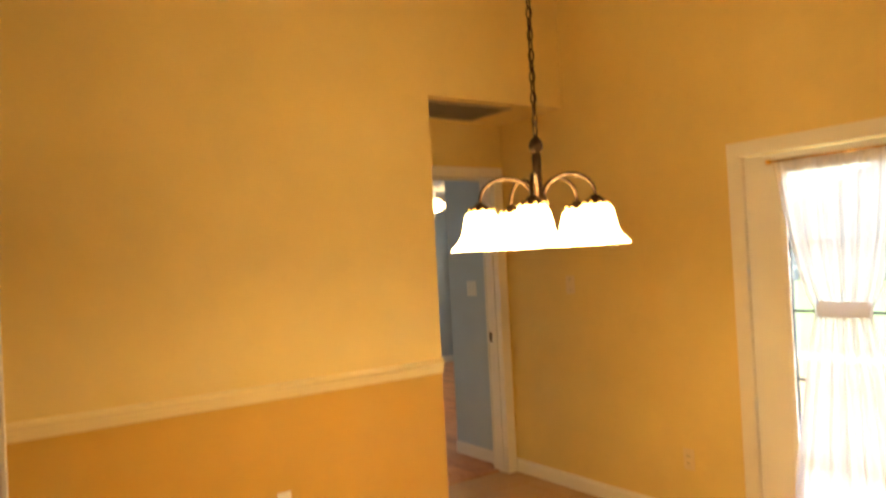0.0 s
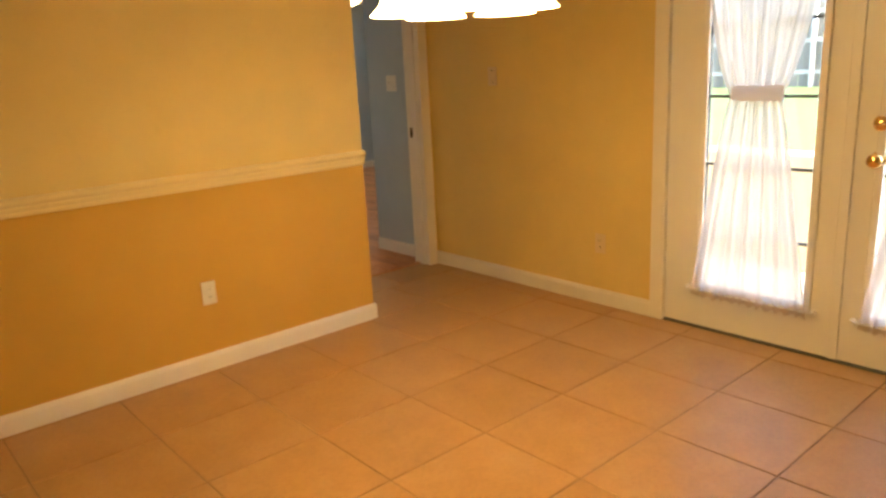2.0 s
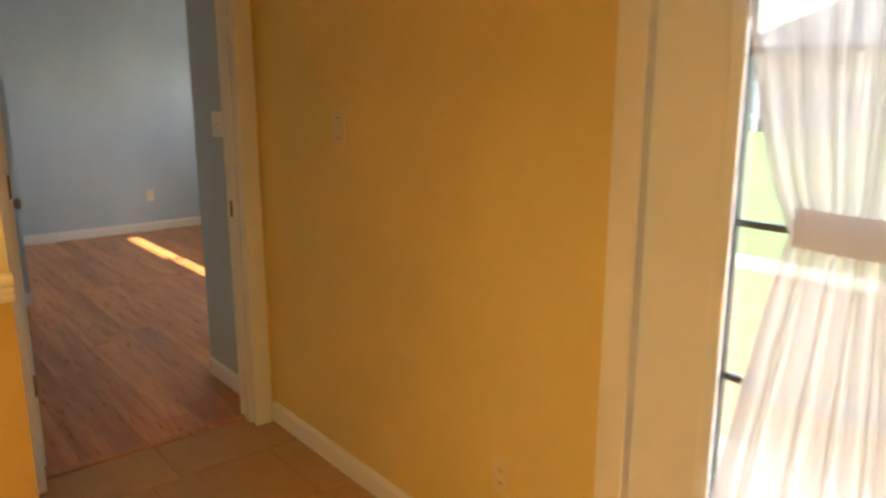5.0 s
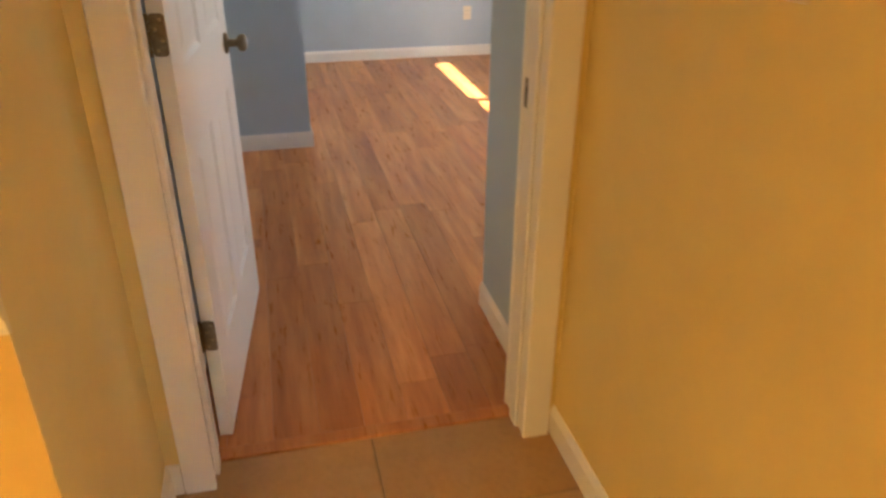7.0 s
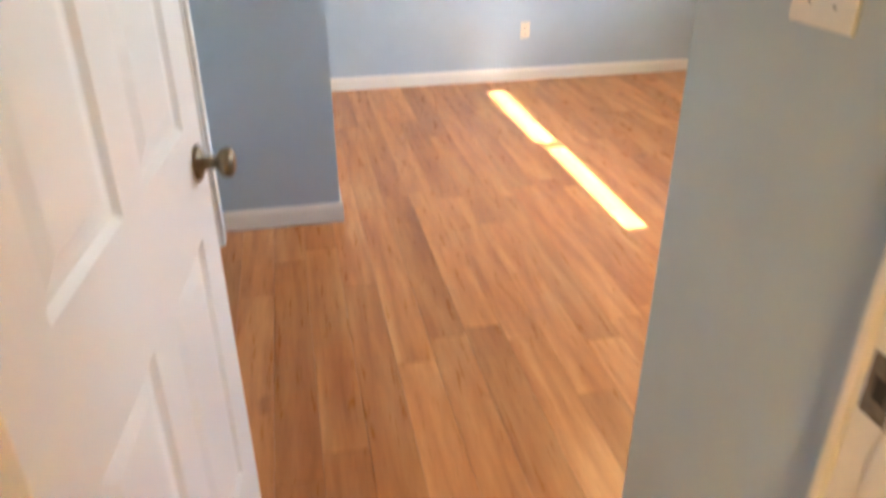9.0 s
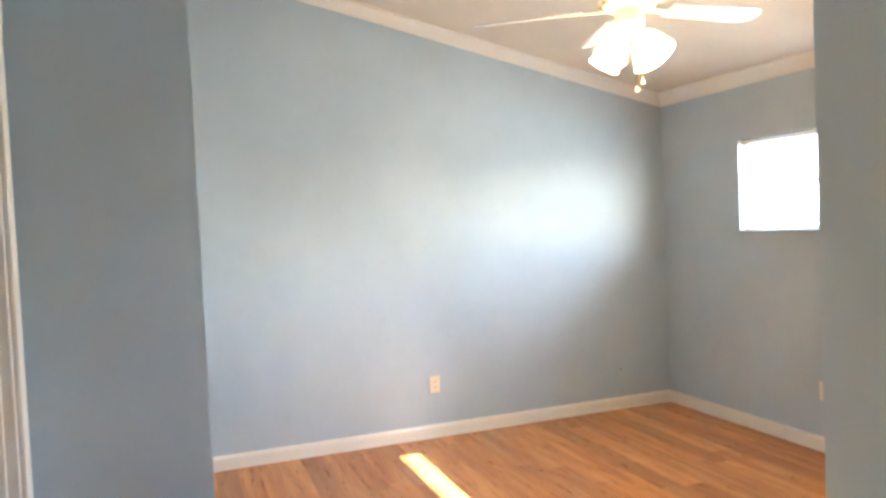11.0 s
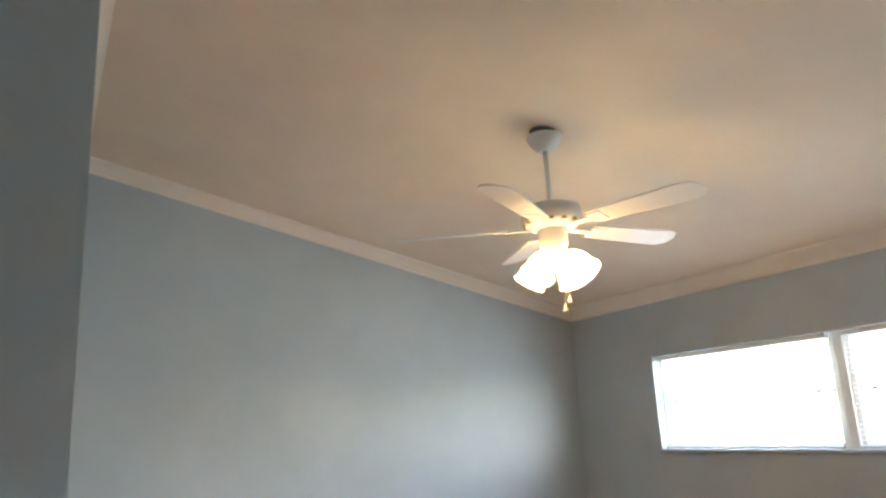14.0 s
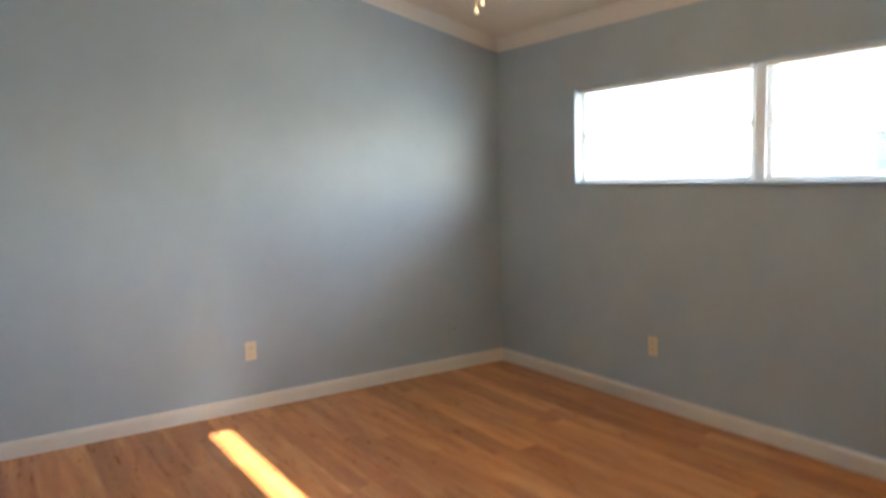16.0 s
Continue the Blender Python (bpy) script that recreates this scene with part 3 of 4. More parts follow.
BRASS_DULL = plain("dull brass", (0.34, 0.26, 0.15), 0.4, 0.9, 0.15, 90)
for z in (0.33, 1.09, 1.80):
    hinge = part("hinge", hinge_plate(-0.002, 0.0012, -0.034, -0.001, z - 0.045, z + 0.045, 0.009), ANTIQUE, door_1, "dark brass butt hinge")
    screws(hinge, -0.002, -0.034, -0.001, z, -1)
    for k in range(5):
        z0 = z - 0.045 + k * 0.018
        part("knuckle", tube([(-0.004, 0.004, z0 + 0.0006), (-0.004, 0.004, z0 + 0.0174)], 0.006, 10), ANTIQUE, hinge)
    # the leaf let into the jamb
    leaf = part("jamb_hinge", hinge_plate(DOOR_L - 0.001, DOOR_L + 0.002, 0.735, 0.790, z - 0.033, z + 0.057), ANTIQUE, ob, "dark brass hinge leaf")
    screws(leaf, DOOR_L + 0.002, 0.735, 0.790, z + 0.012, 1)


# ---- patio doors ----
def patio_leaf(y_hinge, sign, label, lockset):
    """A glazed leaf in the x=0.05 plane; it runs from y_hinge towards sign."""
    width, height, thick = 0.862, FD_T - 0.02, 0.044
    d = thing("patio_door", pose(0.012, y_hinge, 0.012), label, "door", "pair of patio doors")
    gl, gr, gb, gt = 0.195, 0.732, 0.222, 1.845

    def slab(a, b, z0, z1, x0=0.0, x1=thick):
        y0, y1 = sorted((sign * a, sign * b))
        return (x0, x1, y0, y1, z0, z1)

    bm = boxes(slab(0, gl, 0, height), slab(gr, width, 0, height), slab(gl, gr, 0, gb), slab(gl, gr, gt, height))
    part("leaf_frame", bm, DOOR_WHITE, d)
    lip = 0.022
    bm = boxes(slab(gl - lip, gl + 0.012, gb - lip, gt + lip, -0.010, -0.0005), slab(gr - 0.012, gr + lip, gb - lip, gt + lip, -0.010, -0.0005),
               slab(gl + 0.012, gr - 0.012, gb - lip, gb + 0.012, -0.010, -0.0005), slab(gl + 0.012, gr - 0.012, gt - 0.012, gt + lip, -0.010, -0.0005))
    part("glazing_bead", rounded(bm, 0.003), DOOR_WHITE, d)
    pane = part("pane", boxes(slab(gl, gr, gb, gt, 0.020, 0.024)), GLASS, d, "clear glass pane")
    pane.visible_shadow = False
    for z in (0.505, 0.848, 1.175, 1.508):
        part("muntin", boxes(slab(gl, gr, z - 0.007, z + 0.007, 0.016, 0.028)), GRILLE, d, "dark glazing bar")
    part("muntin", boxes(slab(gl, gl + 0.010, gb, gt, 0.015, 0.029)), GRILLE, d, "dark glazing bar")
    if lockset:
        k = lathe([(0.0, 0.0), (0.033, 0.0), (0.034, 0.004), (0.030, 0.008), (0.014, 0.012), (0.012, 0.028), (0.016, 0.034), (0.027, 0.042),
                   (0.031, 0.052), (0.029, 0.062), (0.020, 0.069), (0.0, 0.071)], 28)
        part("knob", k, BRASS, d, "polished brass knob", pose(0, lockset, 0.917, 0, -90, 0))
        k = lathe([(0.0, 0.0), (0.033, 0.0), (0.034, 0.006), (0.029, 0.012), (0.020, 0.018), (0.0, 0.019)], 28)
        bolt = part("deadbolt", k, BRASS, d, "polished brass deadbolt", pose(0, lockset, 1.066, 0, -90, 0))
        part("thumb_turn", rounded(boxes((-0.006, 0.006, -0.014, 0.014, 0.018, 0.034)), 0.003, 2), BRASS, bolt)
    return d


left_leaf = patio_leaf(FD_Y1 - 0.004, -1, "white glazed patio door leaf with dark glazing bars", 0)
right_leaf = patio_leaf(FD_Y0 + 0.004, 1, "white glazed patio door leaf with brass knob and deadbolt", 0.745)
part("astragal", rounded(boxes((-0.012, -0.0005, -0.862 - 0.022, -0.862 + 0.022, 0.0, FD_T - 0.03)), 0.004, 2), DOOR_WHITE, left_leaf)
casing_set("door_frame_3", "white painted frame round the patio doors", [
    ("casing", (-0.018, 0.0, FD_Y1 - 0.004, FD_Y1 + 0.075, 0, FD_T + 0.07)),
    ("casing", (-0.018, 0.0, FD_Y0 - 0.075, FD_Y0 + 0.004, 0, FD_T + 0.07)),
    ("casing", (-0.021, 0.0, FD_Y0 - 0.075, FD_Y1 + 0.075, FD_T - 0.004, FD_T + 0.07)),
    ("jamb", (0.0, 0.16, FD_Y1 - 0.003, FD_Y1 + 0.002, 0, FD_T)),
    ("jamb", (0.0, 0.16, FD_Y0 - 0.002, FD_Y0 + 0.003, 0, FD_T)),
])
structure("trim_door_sill", rounded(boxes((0.0, 0.17, FD_Y0, FD_Y1, -0.03, 0.010)), 0.003), GRILLE, "dark metal sill under the patio doors", "trim")


def hourglass_curtain(y_mid, label):
    """A sheer panel gathered on two rods and tied in the middle."""
    c = thing("curtain", pose(-0.022, y_mid, 0), label, "curtain", "sheer curtains on the patio doors")
    bm = bmesh.new()
    cols, rows = 120, 46
    top, bottom, tie = 1.90, 0.185, 1.205
    grid = []
    for r in range(rows + 1):
        z = top + (bottom - top) * r / rows
        if z > tie:
            k = (z - tie) / (top - tie)
            half = 0.115 + (0.295 - 0.115) * k ** 0.62
        else:
            k = (tie - z) / (tie - bottom)
            half = 0.115 + (0.29 - 0.115) * k ** 0.85
        line = []
        for i in range(cols + 1):
            u = 2 * i / cols - 1
            wob = 0.6 * math.sin(u * 2.3 + 1.0) + 0.4 * math.sin(u * 5.1)
            fold = math.sin(u * 38 + 2.5 * wob) * (0.006 + 0.006 * abs(math.sin(u * 9 + z * 1.3)))
            y = u * half + 0.006 * math.sin(u * 19 + z * 2)
            line.append(bm.verts.new((fold + 0.003 * math.sin(7 * u + 4 * z), y, z + (0.006 * math.sin(u * 40) if r == rows else 0))))
        grid.append(line)
    for a, b in zip(grid, grid[1:]):
        for i in range(cols):
            f = bm.faces.new((a[i], a[i + 1], b[i + 1], b[i]))
            f.smooth = True
    part("sheer", bm, SHEER, c, "white gathered sheer fabric")
    bm = bmesh.new()
    ring = []
    for k in range(40):
        a = 2 * math.pi * k / 40
        ring.append((0.02 * math.cos(a), 0.123 * math.sin(a)))
    lo = [bm.verts.new((x, y, 1.168 + 0.02 * abs(y))) for x, y in ring]
    hi = [bm.verts.new((x, y, 1.240 + 0.02 * abs(y))) for x, y in ring]
    for k in range(40):
        f = bm.faces.new((lo[k], lo[(k + 1) % 40], hi[(k + 1) % 40], hi[k]))
        f.smooth = True
    part("tie_band", bm, SHEER_BAND, c, "white fabric tie band")
    for z in (1.905, 0.215):
        part("rod", tube([(0.0, -0.315, z), (0.0, 0.315, z)], 0.006, 10), BRASS if z > 1 else VINYL, c, "thin sash rod")
        for s in (-1, 1):
            part("bracket", rounded(boxes((-0.008, 0.02, s * 0.318 - 0.009, s * 0.318 + 0.009, z - 0.012, z + 0.012)), 0.003), BRASS if z > 1 else VINYL, c, "small rod bracket")
    return c


SHEER_BAND = sheer_material("white curtain band", (0.80, 0.74, 0.70), 0.08)
hourglass_curtain(-1.700, "white sheer curtain tied in the middle on the patio door")
hourglass_curtain(-2.500, "white sheer curtain tied in the middle on the patio door")


# ---- chandelier ----
CH = Vector((-1.754, -1.626, 0))
SHADE_Z = 1.545
chandelier = thing("chandelier", Matrix.Translation((CH.x, CH.y, SHADE_Z)), "five-light dark bronze chandelier with lit white bell shades on a chain", "chandelier")
part("stem", lathe([(0.0, 0.10), (0.012, 0.10), (0.020, 0.112), (0.030, 0.13), (0.030, 0.15), (0.020, 0.165), (0.015, 0.18), (0.014, 0.24), (0.016, 0.285),
                    (0.013, 0.298), (0.021, 0.308), (0.024, 0.322), (0.018, 0.337), (0.008, 0.35), (0.0, 0.352)], 20), BRONZE, chandelier)
part("ring", tube([(0.02 * math.cos(a * math.pi / 8), 0.014 * math.cos(a * math.pi / 8), 0.374 + 0.024 * math.sin(a * math.pi / 8)) for a in range(16)], 0.0035, 8, True), BRONZE, chandelier)
bm = bmesh.new()
z, k = 0.392, 0
while z < DINING_TOP - SHADE_Z - 0.04:
    d = Vector((1, 0.3, 0)).normalized() if k % 2 else Vector((-0.3, 1, 0)).normalized()
    add_tube(bm, [tuple(d * (0.009 * math.cos(a * math.pi / 6)) + Vector((0, 0, z + 0.02 * math.sin(a * math.pi / 6) + 0.012))) for a in range(12)], 0.0026, 6, True)
    z += 0.034
    k += 1
part("chain", bm, BRONZE, chandelier, "dark bronze chain")
part("cord", tube([(0.003 * math.sin(i), 0.003 * math.cos(i * 1.3), 0.40 + i * (DINING_TOP - SHADE_Z - 0.43) / 30) for i in range(31)], 0.0025, 6), BRONZE, chandelier)
part("canopy", lathe([(0.0, 0.0), (0.012, 0.0), (0.04, 0.012), (0.062, 0.03), (0.064, 0.038), (0.0, 0.038)], 28), BRONZE, chandelier, "", Matrix.Translation((0, 0, DINING_TOP - SHADE_Z - 0.04)))
SHADE_PROFILE = [(0.030, 0.118), (0.042, 0.115), (0.051, 0.102), (0.056, 0.078), (0.062, 0.050), (0.073, 0.026), (0.090, 0.009), (0.098, 0.0)]
SHADE_INNER = [(0.094, 0.001), (0.086, 0.011), (0.069, 0.028), (0.058, 0.052), (0.052, 0.078), (0.047, 0.100), (0.038, 0.111), (0.030, 0.113)]
to_cam = 225.0
for k in range(5):
    a = radians(to_cam - 4 + 72 * k)
    out = Vector((math.cos(a), math.sin(a), 0))
    R = 0.187
    pts = []
    for i in range(17):
        s = i / 16
        if s < 0.72:
            th = math.pi - (s / 0.72) * math.pi
            rr = 0.02 + (R - 0.02) / 2 * (1 + math.cos(th))
            zz = 0.156 + 0.066 * math.sin(th)
        else:
            rr = R
            zz = 0.156 - (s - 0.72) / 0.28 * 0.014
        pts.append(tuple(out * rr + Vector((0, 0, zz))))
    part("arm", tube([tuple(out * 0.02 + Vector((0, 0, 0.125)))] + pts, 0.0058, 10), BRONZE, chandelier)
    socket = part("socket", lathe([(0.0, 0.160), (0.014, 0.160), (0.017, 0.152), (0.030, 0.146), (0.036, 0.138), (0.036, 0.132), (0.0, 0.131)], 20), BRONZE, chandelier, "", Matrix.Translation(out * R + Vector((0, 0, -0.012))))
    bm = bmesh.new()
    for j in range(9):
        b = 2 * math.pi * j / 9
        bmesh.ops.create_icosphere(bm, subdivisions=1, radius=0.0072, matrix=Matrix.Translation((0.037 * math.cos(b), 0.037 * math.sin(b), 0.137)))
    part("beads", bm, BRASS, socket, "small brass beads")
    sh = part("shade", lathe(SHADE_PROFILE + SHADE_INNER, 48, 0.018, 12, 5), SHADE_GLOW, chandelier, "lit white frosted glass bell shade", Matrix.Translation(out * R))
    lamp = new("chandelier_bulb_light", bpy.data.lights.new("chandelier_bulb_light", 'POINT'))
    lamp.data.energy = CHANDELIER_BULB
    lamp.data.color = WARM
    lamp.data.shadow_soft_size = 0.03
    lamp.location = CH + out * R + Vector((0, 0, SHADE_Z - 0.005))


# ---- ceiling fan ----
FAN = Vector((1.264, 3.385, 0))
FAN_Z, FAN_SIZE = 2.241, 1.01
FAN_TOP = bed_ceiling(FAN.x)
fan = thing("ceiling_fan", Matrix.Translation((FAN.x, FAN.y, FAN_Z)) @ Matrix.Scale(FAN_SIZE, 4), "white ceiling fan with lit frosted shades and pull chains", "ceiling fan")


def fz(z):
    return z - 2.20


def ft(z):
    return (z - FAN_Z) / FAN_SIZE


part("canopy", lathe([(0.0, ft(FAN_TOP - 0.086)), (0.020, ft(FAN_TOP - 0.086)), (0.036, ft(FAN_TOP - 0.080)), (0.055, ft(FAN_TOP - 0.062)), (0.067, ft(FAN_TOP - 0.042)),
                      (0.073, ft(FAN_TOP - 0.026)), (0.074, ft(FAN_TOP - 0.018)), (0.071, ft(FAN_TOP - 0.014)), (0.0, ft(FAN_TOP - 0.014))], 28), FAN_WHITE, fan)
# a plain dark ring fills the gap between canopy and ceiling
part("canopy_top_ring", lathe([(0.0, ft(FAN_TOP - 0.012)), (0.060, ft(FAN_TOP - 0.012)), (0.060, ft(FAN_TOP + 0.016)), (0.0, ft(FAN_TOP + 0.016))], 28), GRILLE, fan, "dark ring above the canopy")
part("downrod", tube([(0, 0, ft(FAN_TOP - 0.08)), (0, 0, fz(2.36))], 0.0105, 12), FAN_WHITE, fan)
part("motor", lathe([(0.0, fz(2.372)), (0.03, fz(2.372)), (0.075, fz(2.360)), (0.118, fz(2.345)), (0.124, fz(2.335)), (0.124, fz(2.285)), (0.115, fz(2.275)),
                     (0.105, fz(2.262)), (0.06, fz(2.252)), (0.0, fz(2.25))], 36), FAN_WHITE, fan)
vent_slot = mesh_of("motor_vent", boxes((0.095, 0.121, -0.010, 0.010, fz(2.268), fz(2.279))), BRASS)
for k in range(14):
    o = new("motor_vent", vent_slot)
    o.parent = fan
    o.matrix_local = Matrix.Rotation(2 * math.pi * k / 14, 4, 'Z')
part("switch_housing", lathe([(0.0, fz(2.255)), (0.055, fz(2.255)), (0.060, fz(2.245)), (0.060, fz(2.185)), (0.048, fz(2.16)), (0.03, fz(2.135)), (0.0, fz(2.13))], 28), FAN_WHITE, fan)
BLADE_TURN = -73.0
blade_mesh = None
iron_mesh = None
for k in range(5):
    m = Matrix.Rotation(radians(BLADE_TURN + 72 * k), 4, 'Z') @ Matrix.Translation((0, 0, fz(2.262))) @ Matrix.Rotation(radians(-12), 4, 'X')
    if blade_mesh is None:
        bm = bmesh.new()
        outline = []
        for i in range(9):
            outline.append((0.19 + 0.40 * i / 8, -0.052 - 0.016 * i / 8))
        for i in range(7):
            a = -math.pi / 2 + math.pi * i / 6
            outline.append((0.60 + 0.058 * math.cos(a), 0.066 * math.sin(a)))
        for i in range(9):
            outline.append((0.59 - 0.40 * i / 8, 0.068 - 0.016 * i / 8))
        lo = [bm.verts.new((x, y, -0.003)) for x, y in outline]
        hi = [bm.verts.new((x, y, 0.003)) for x, y in outline]
        bm.faces.new(list(reversed(lo)))
        bm.faces.new(hi)
        for i in range(len(outline)):
            j = (i + 1) % len(outline)
            bm.faces.new((lo[i], lo[j], hi[j], hi[i]))
        blade_mesh = mesh_of("blade", bm, FAN_WHITE)
        bm = boxes((0.085, 0.20, -0.014, 0.014, -0.010, -0.004), (0.185, 0.25, -0.038, 0.038, -0.0075, -0.0035))
        iron_mesh = mesh_of("blade_iron", rounded(bm, 0.002), FAN_WHITE)
    for nm, me in (("blade", blade_mesh), ("blade_iron", iron_mesh)):
        o = new(nm, me)
        o.parent = fan
        o.matrix_local = m
for k in range(4):
    a = radians(20 + 90 * k)
    m = Matrix.Rotation(a, 4, 'Z')
    part("lamp_arm", tube([(0.02, 0, fz(2.155)), (0.055, 0, fz(2.15)), (0.075, 0, fz(2.135))], 0.011, 10), FAN_WHITE, fan, "", m)
    tilt = m @ Matrix.Translation((0.064, 0, fz(2.14))) @ Matrix.Rotation(radians(-38), 4, 'Y')
    prof = [(0.022, 0.0), (0.030, -0.006), (0.046, -0.035), (0.055, -0.065), (0.057, -0.085), (0.062, -0.105), (0.068, -0.118)]
    inner = [(0.064, -0.117), (0.058, -0.104), (0.052, -0.083), (0.050, -0.065), (0.042, -0.036), (0.026, -0.010)]
    part("shade", lathe(prof + inner, 32, 0.03, 8, 5), FAN_SHADE_GLOW, fan, "lit frosted glass tulip shade", tilt)
    lamp = new("fan_bulb_light", bpy.data.lights.new("fan_bulb_light", 'POINT'))
    lamp.data.energy = FAN_BULB
    lamp.data.color = (1.0, 0.58, 0.22)
    lamp.data.shadow_soft_size = 0.03
    lamp.location = FAN + Vector((0, 0, FAN_Z)) + FAN_SIZE * (tilt @ Vector((0, 0, -0.13)))
for dx, dy, low in ((-0.010, -0.05, 1.905), (0.040, -0.02, 1.945)):
    part("pull_chain", tube([(dx, dy, fz(2.18)), (dx, dy, fz(low + 0.03))], 0.0016, 6), BRASS, fan)
    part("pull_bead", lathe([(0.0, 0.032), (0.003, 0.03), (0.004, 0.022), (0.010, 0.006), (0.008, 0.0), (0.0, -0.001)], 14), PLASTIC, fan, "white pull-chain bell", Matrix.Translation((dx, dy, fz(low))))


# ---- windows ----
def sash(parent, mid_y, half, z0, z1, x, horizontal_bar):
    """A framed unit with a meeting rail, in the plane of x."""
    w = 0.035
    unit = part("window_frame", rounded(boxes((x, x + 0.06, mid_y - half, mid_y - half + w, z0, z1), (x, x + 0.06, mid_y + half - w, mid_y + half, z0, z1),
                                              (x, x + 0.06, mid_y - half + w, mid_y + half - w, z0, z0 + w), (x, x + 0.06, mid_y - half + w, mid_y + half - w, z1 - w, z1)), 0.003), VINYL, parent)
    part("meeting_rail", rounded(boxes((x - 0.004, x + 0.05, mid_y - half + w, mid_y + half - w, horizontal_bar - 0.016, horizontal_bar + 0.016)), 0.003), VINYL, parent)
    for a, b in ((z0 + w, horizontal_bar - 0.016), (horizontal_bar + 0.016, z1 - w)):
        p = part("pane", boxes((x + 0.03, x + 0.034, mid_y - half + w, mid_y + half - w, a, b)), GLASS, parent, "clear glass pane")
        p.visible_shadow = False
    for s in (-0.8, 0.8):
        part("sash_lock", rounded(boxes((x - 0.016, x - 0.004, mid_y + s * half - 0.012, mid_y + s * half + 0.012, horizontal_bar - 0.012, horizontal_bar + 0.004)), 0.003), ANTIQUE, parent, "dark sash latch")
    return unit


window_1 = thing("window_1", Matrix(), "wide white twin bedroom window flooded with daylight", "window", kind="structure")
win_half = (WIN_Y1 - WIN_Y0) / 4 - 0.014
for mid in (WIN_Y1 - win_half, WIN_Y0 + win_half):
    sash(window_1, mid, win_half, WIN_Z0 + 0.002, WIN_Z1 - 0.002, BED_E + 0.06, 1.606)
mid = (WIN_Y0 + WIN_Y1) / 2
part("mullion", rounded(boxes((BED_E + 0.05, BED_E + 0.13, mid - 0.028, mid + 0.028, WIN_Z0, WIN_Z1)), 0.003), VINYL, window_1)
part("window_sill", rounded(boxes((BED_E - 0.018, BED_E + 0.06, WIN_Y0 - 0.01, WIN_Y1 + 0.01, WIN_Z0 - 0.012, WIN_Z0 + 0.006)), 0.004, 2), BLUE, window_1, "pale blue painted sill")


def raised_blind(mid, half):
    """A mini blind: headrail, hanging slats tilted open, cords and wand."""
    b = thing("window_blind", Matrix.Translation((BED_E + 0.03, mid, WIN_Z1)), "white vinyl mini blind with slats tilted open", "window blind", "mini blinds in the wide window")
    part("headrail", rounded(boxes((-0.014, 0.014, -half, half, -0.032, -0.004)), 0.002), VINYL, b)
    mesh = None
    z = -0.045
    while z > -(WIN_Z1 - WIN_Z0) + 0.03:
        if mesh is None:
            bm = bmesh.new()
            pts = [(-0.0095, -0.0010), (-0.005, 0.0005), (0, 0.0010), (0.005, 0.0005), (0.0095, -0.0010)]
            up = [[bm.verts.new((x, s * (half - 0.006), h)) for x, h in pts] for s in (-1, 1)]
            dn = [[bm.verts.new((x, s * (half - 0.006), h - 0.0006)) for x, h in pts] for s in (-1, 1)]
            for rows in (up, dn):
                for i in range(4):
                    bm.faces.new((rows[0][i], rows[0][i + 1], rows[1][i + 1], rows[1][i]))
            mesh = mesh_of("slat", bm, BLIND)
        o = new("slat", mesh)
        o.parent = b
        o.location = (0, 0, z)
        z -= 0.025
    part("bottom_rail", rounded(boxes((-0.012, 0.012, -half + 0.004, half - 0.004, -(WIN_Z1 - WIN_Z0) + 0.012, -(WIN_Z1 - WIN_Z0) + 0.024)), 0.002), VINYL, b)
    for s in (-0.82, 0, 0.82):
        part("ladder_cord", tube([(-0.012, s * half, -0.03), (-0.012, s * half, -(WIN_Z1 - WIN_Z0) + 0.02)], 0.001, 5), VINYL, b)
    part("wand", tube([(-0.02, half * 0.88, -0.03), (-0.02, half * 0.88, -0.36)], 0.004, 6), VINYL, b, "clear tilt wand")
    return b


for mid in (WIN_Y1 - win_half, WIN_Y0 + win_half):
    raised_blind(mid, win_half - 0.012)

# the unseen window towards the patio; panels added to narrow its sun to a slit
window_2 = thing("window_2", Matrix(), "white sash window behind panels that leave a sun slit", "window", kind="structure")
y = BED_S - 0.11
part("window_frame", boxes((SW_X0, SW_X0 + 0.035, y, y + 0.06, SW_Z0, SW_Z1), (SW_X1 - 0.035, SW_X1, y, y + 0.06, SW_Z0, SW_Z1),
                           (SW_X0 + 0.035, SW_X1 - 0.035, y, y + 0.06, SW_Z0, SW_Z0 + 0.012), (SW_X0 + 0.035, SW_X1 - 0.035, y, y + 0.06, SW_Z1 - 0.02, SW_Z1)), VINYL, window_2)
part("meeting_rail", boxes((SW_X0 + 0.035, SW_X1 - 0.035, y, y + 0.03, 1.334, 1.361)), VINYL, window_2)
for a, b in ((SW_Z0 + 0.012, 1.334), (1.361, SW_Z1 - 0.02)):
    p = part("pane", boxes((SW_X0 + 0.035, SW_X1 - 0.035, y + 0.02, y + 0.024, a, b)), GLASS, window_2, "clear glass pane")
    p.visible_shadow = False
SLIT_PANEL = plain("grey sun slit panel", (0.45, 0.45, 0.46), 0.9, 0, 0.06, 200)
# gaps left between the added opaque panels, sized to shape the sun strip
SLIT = ((1.348, SW_Z1, 0.703, 0.828), (SW_Z0, 1.348, 0.735, 0.838))
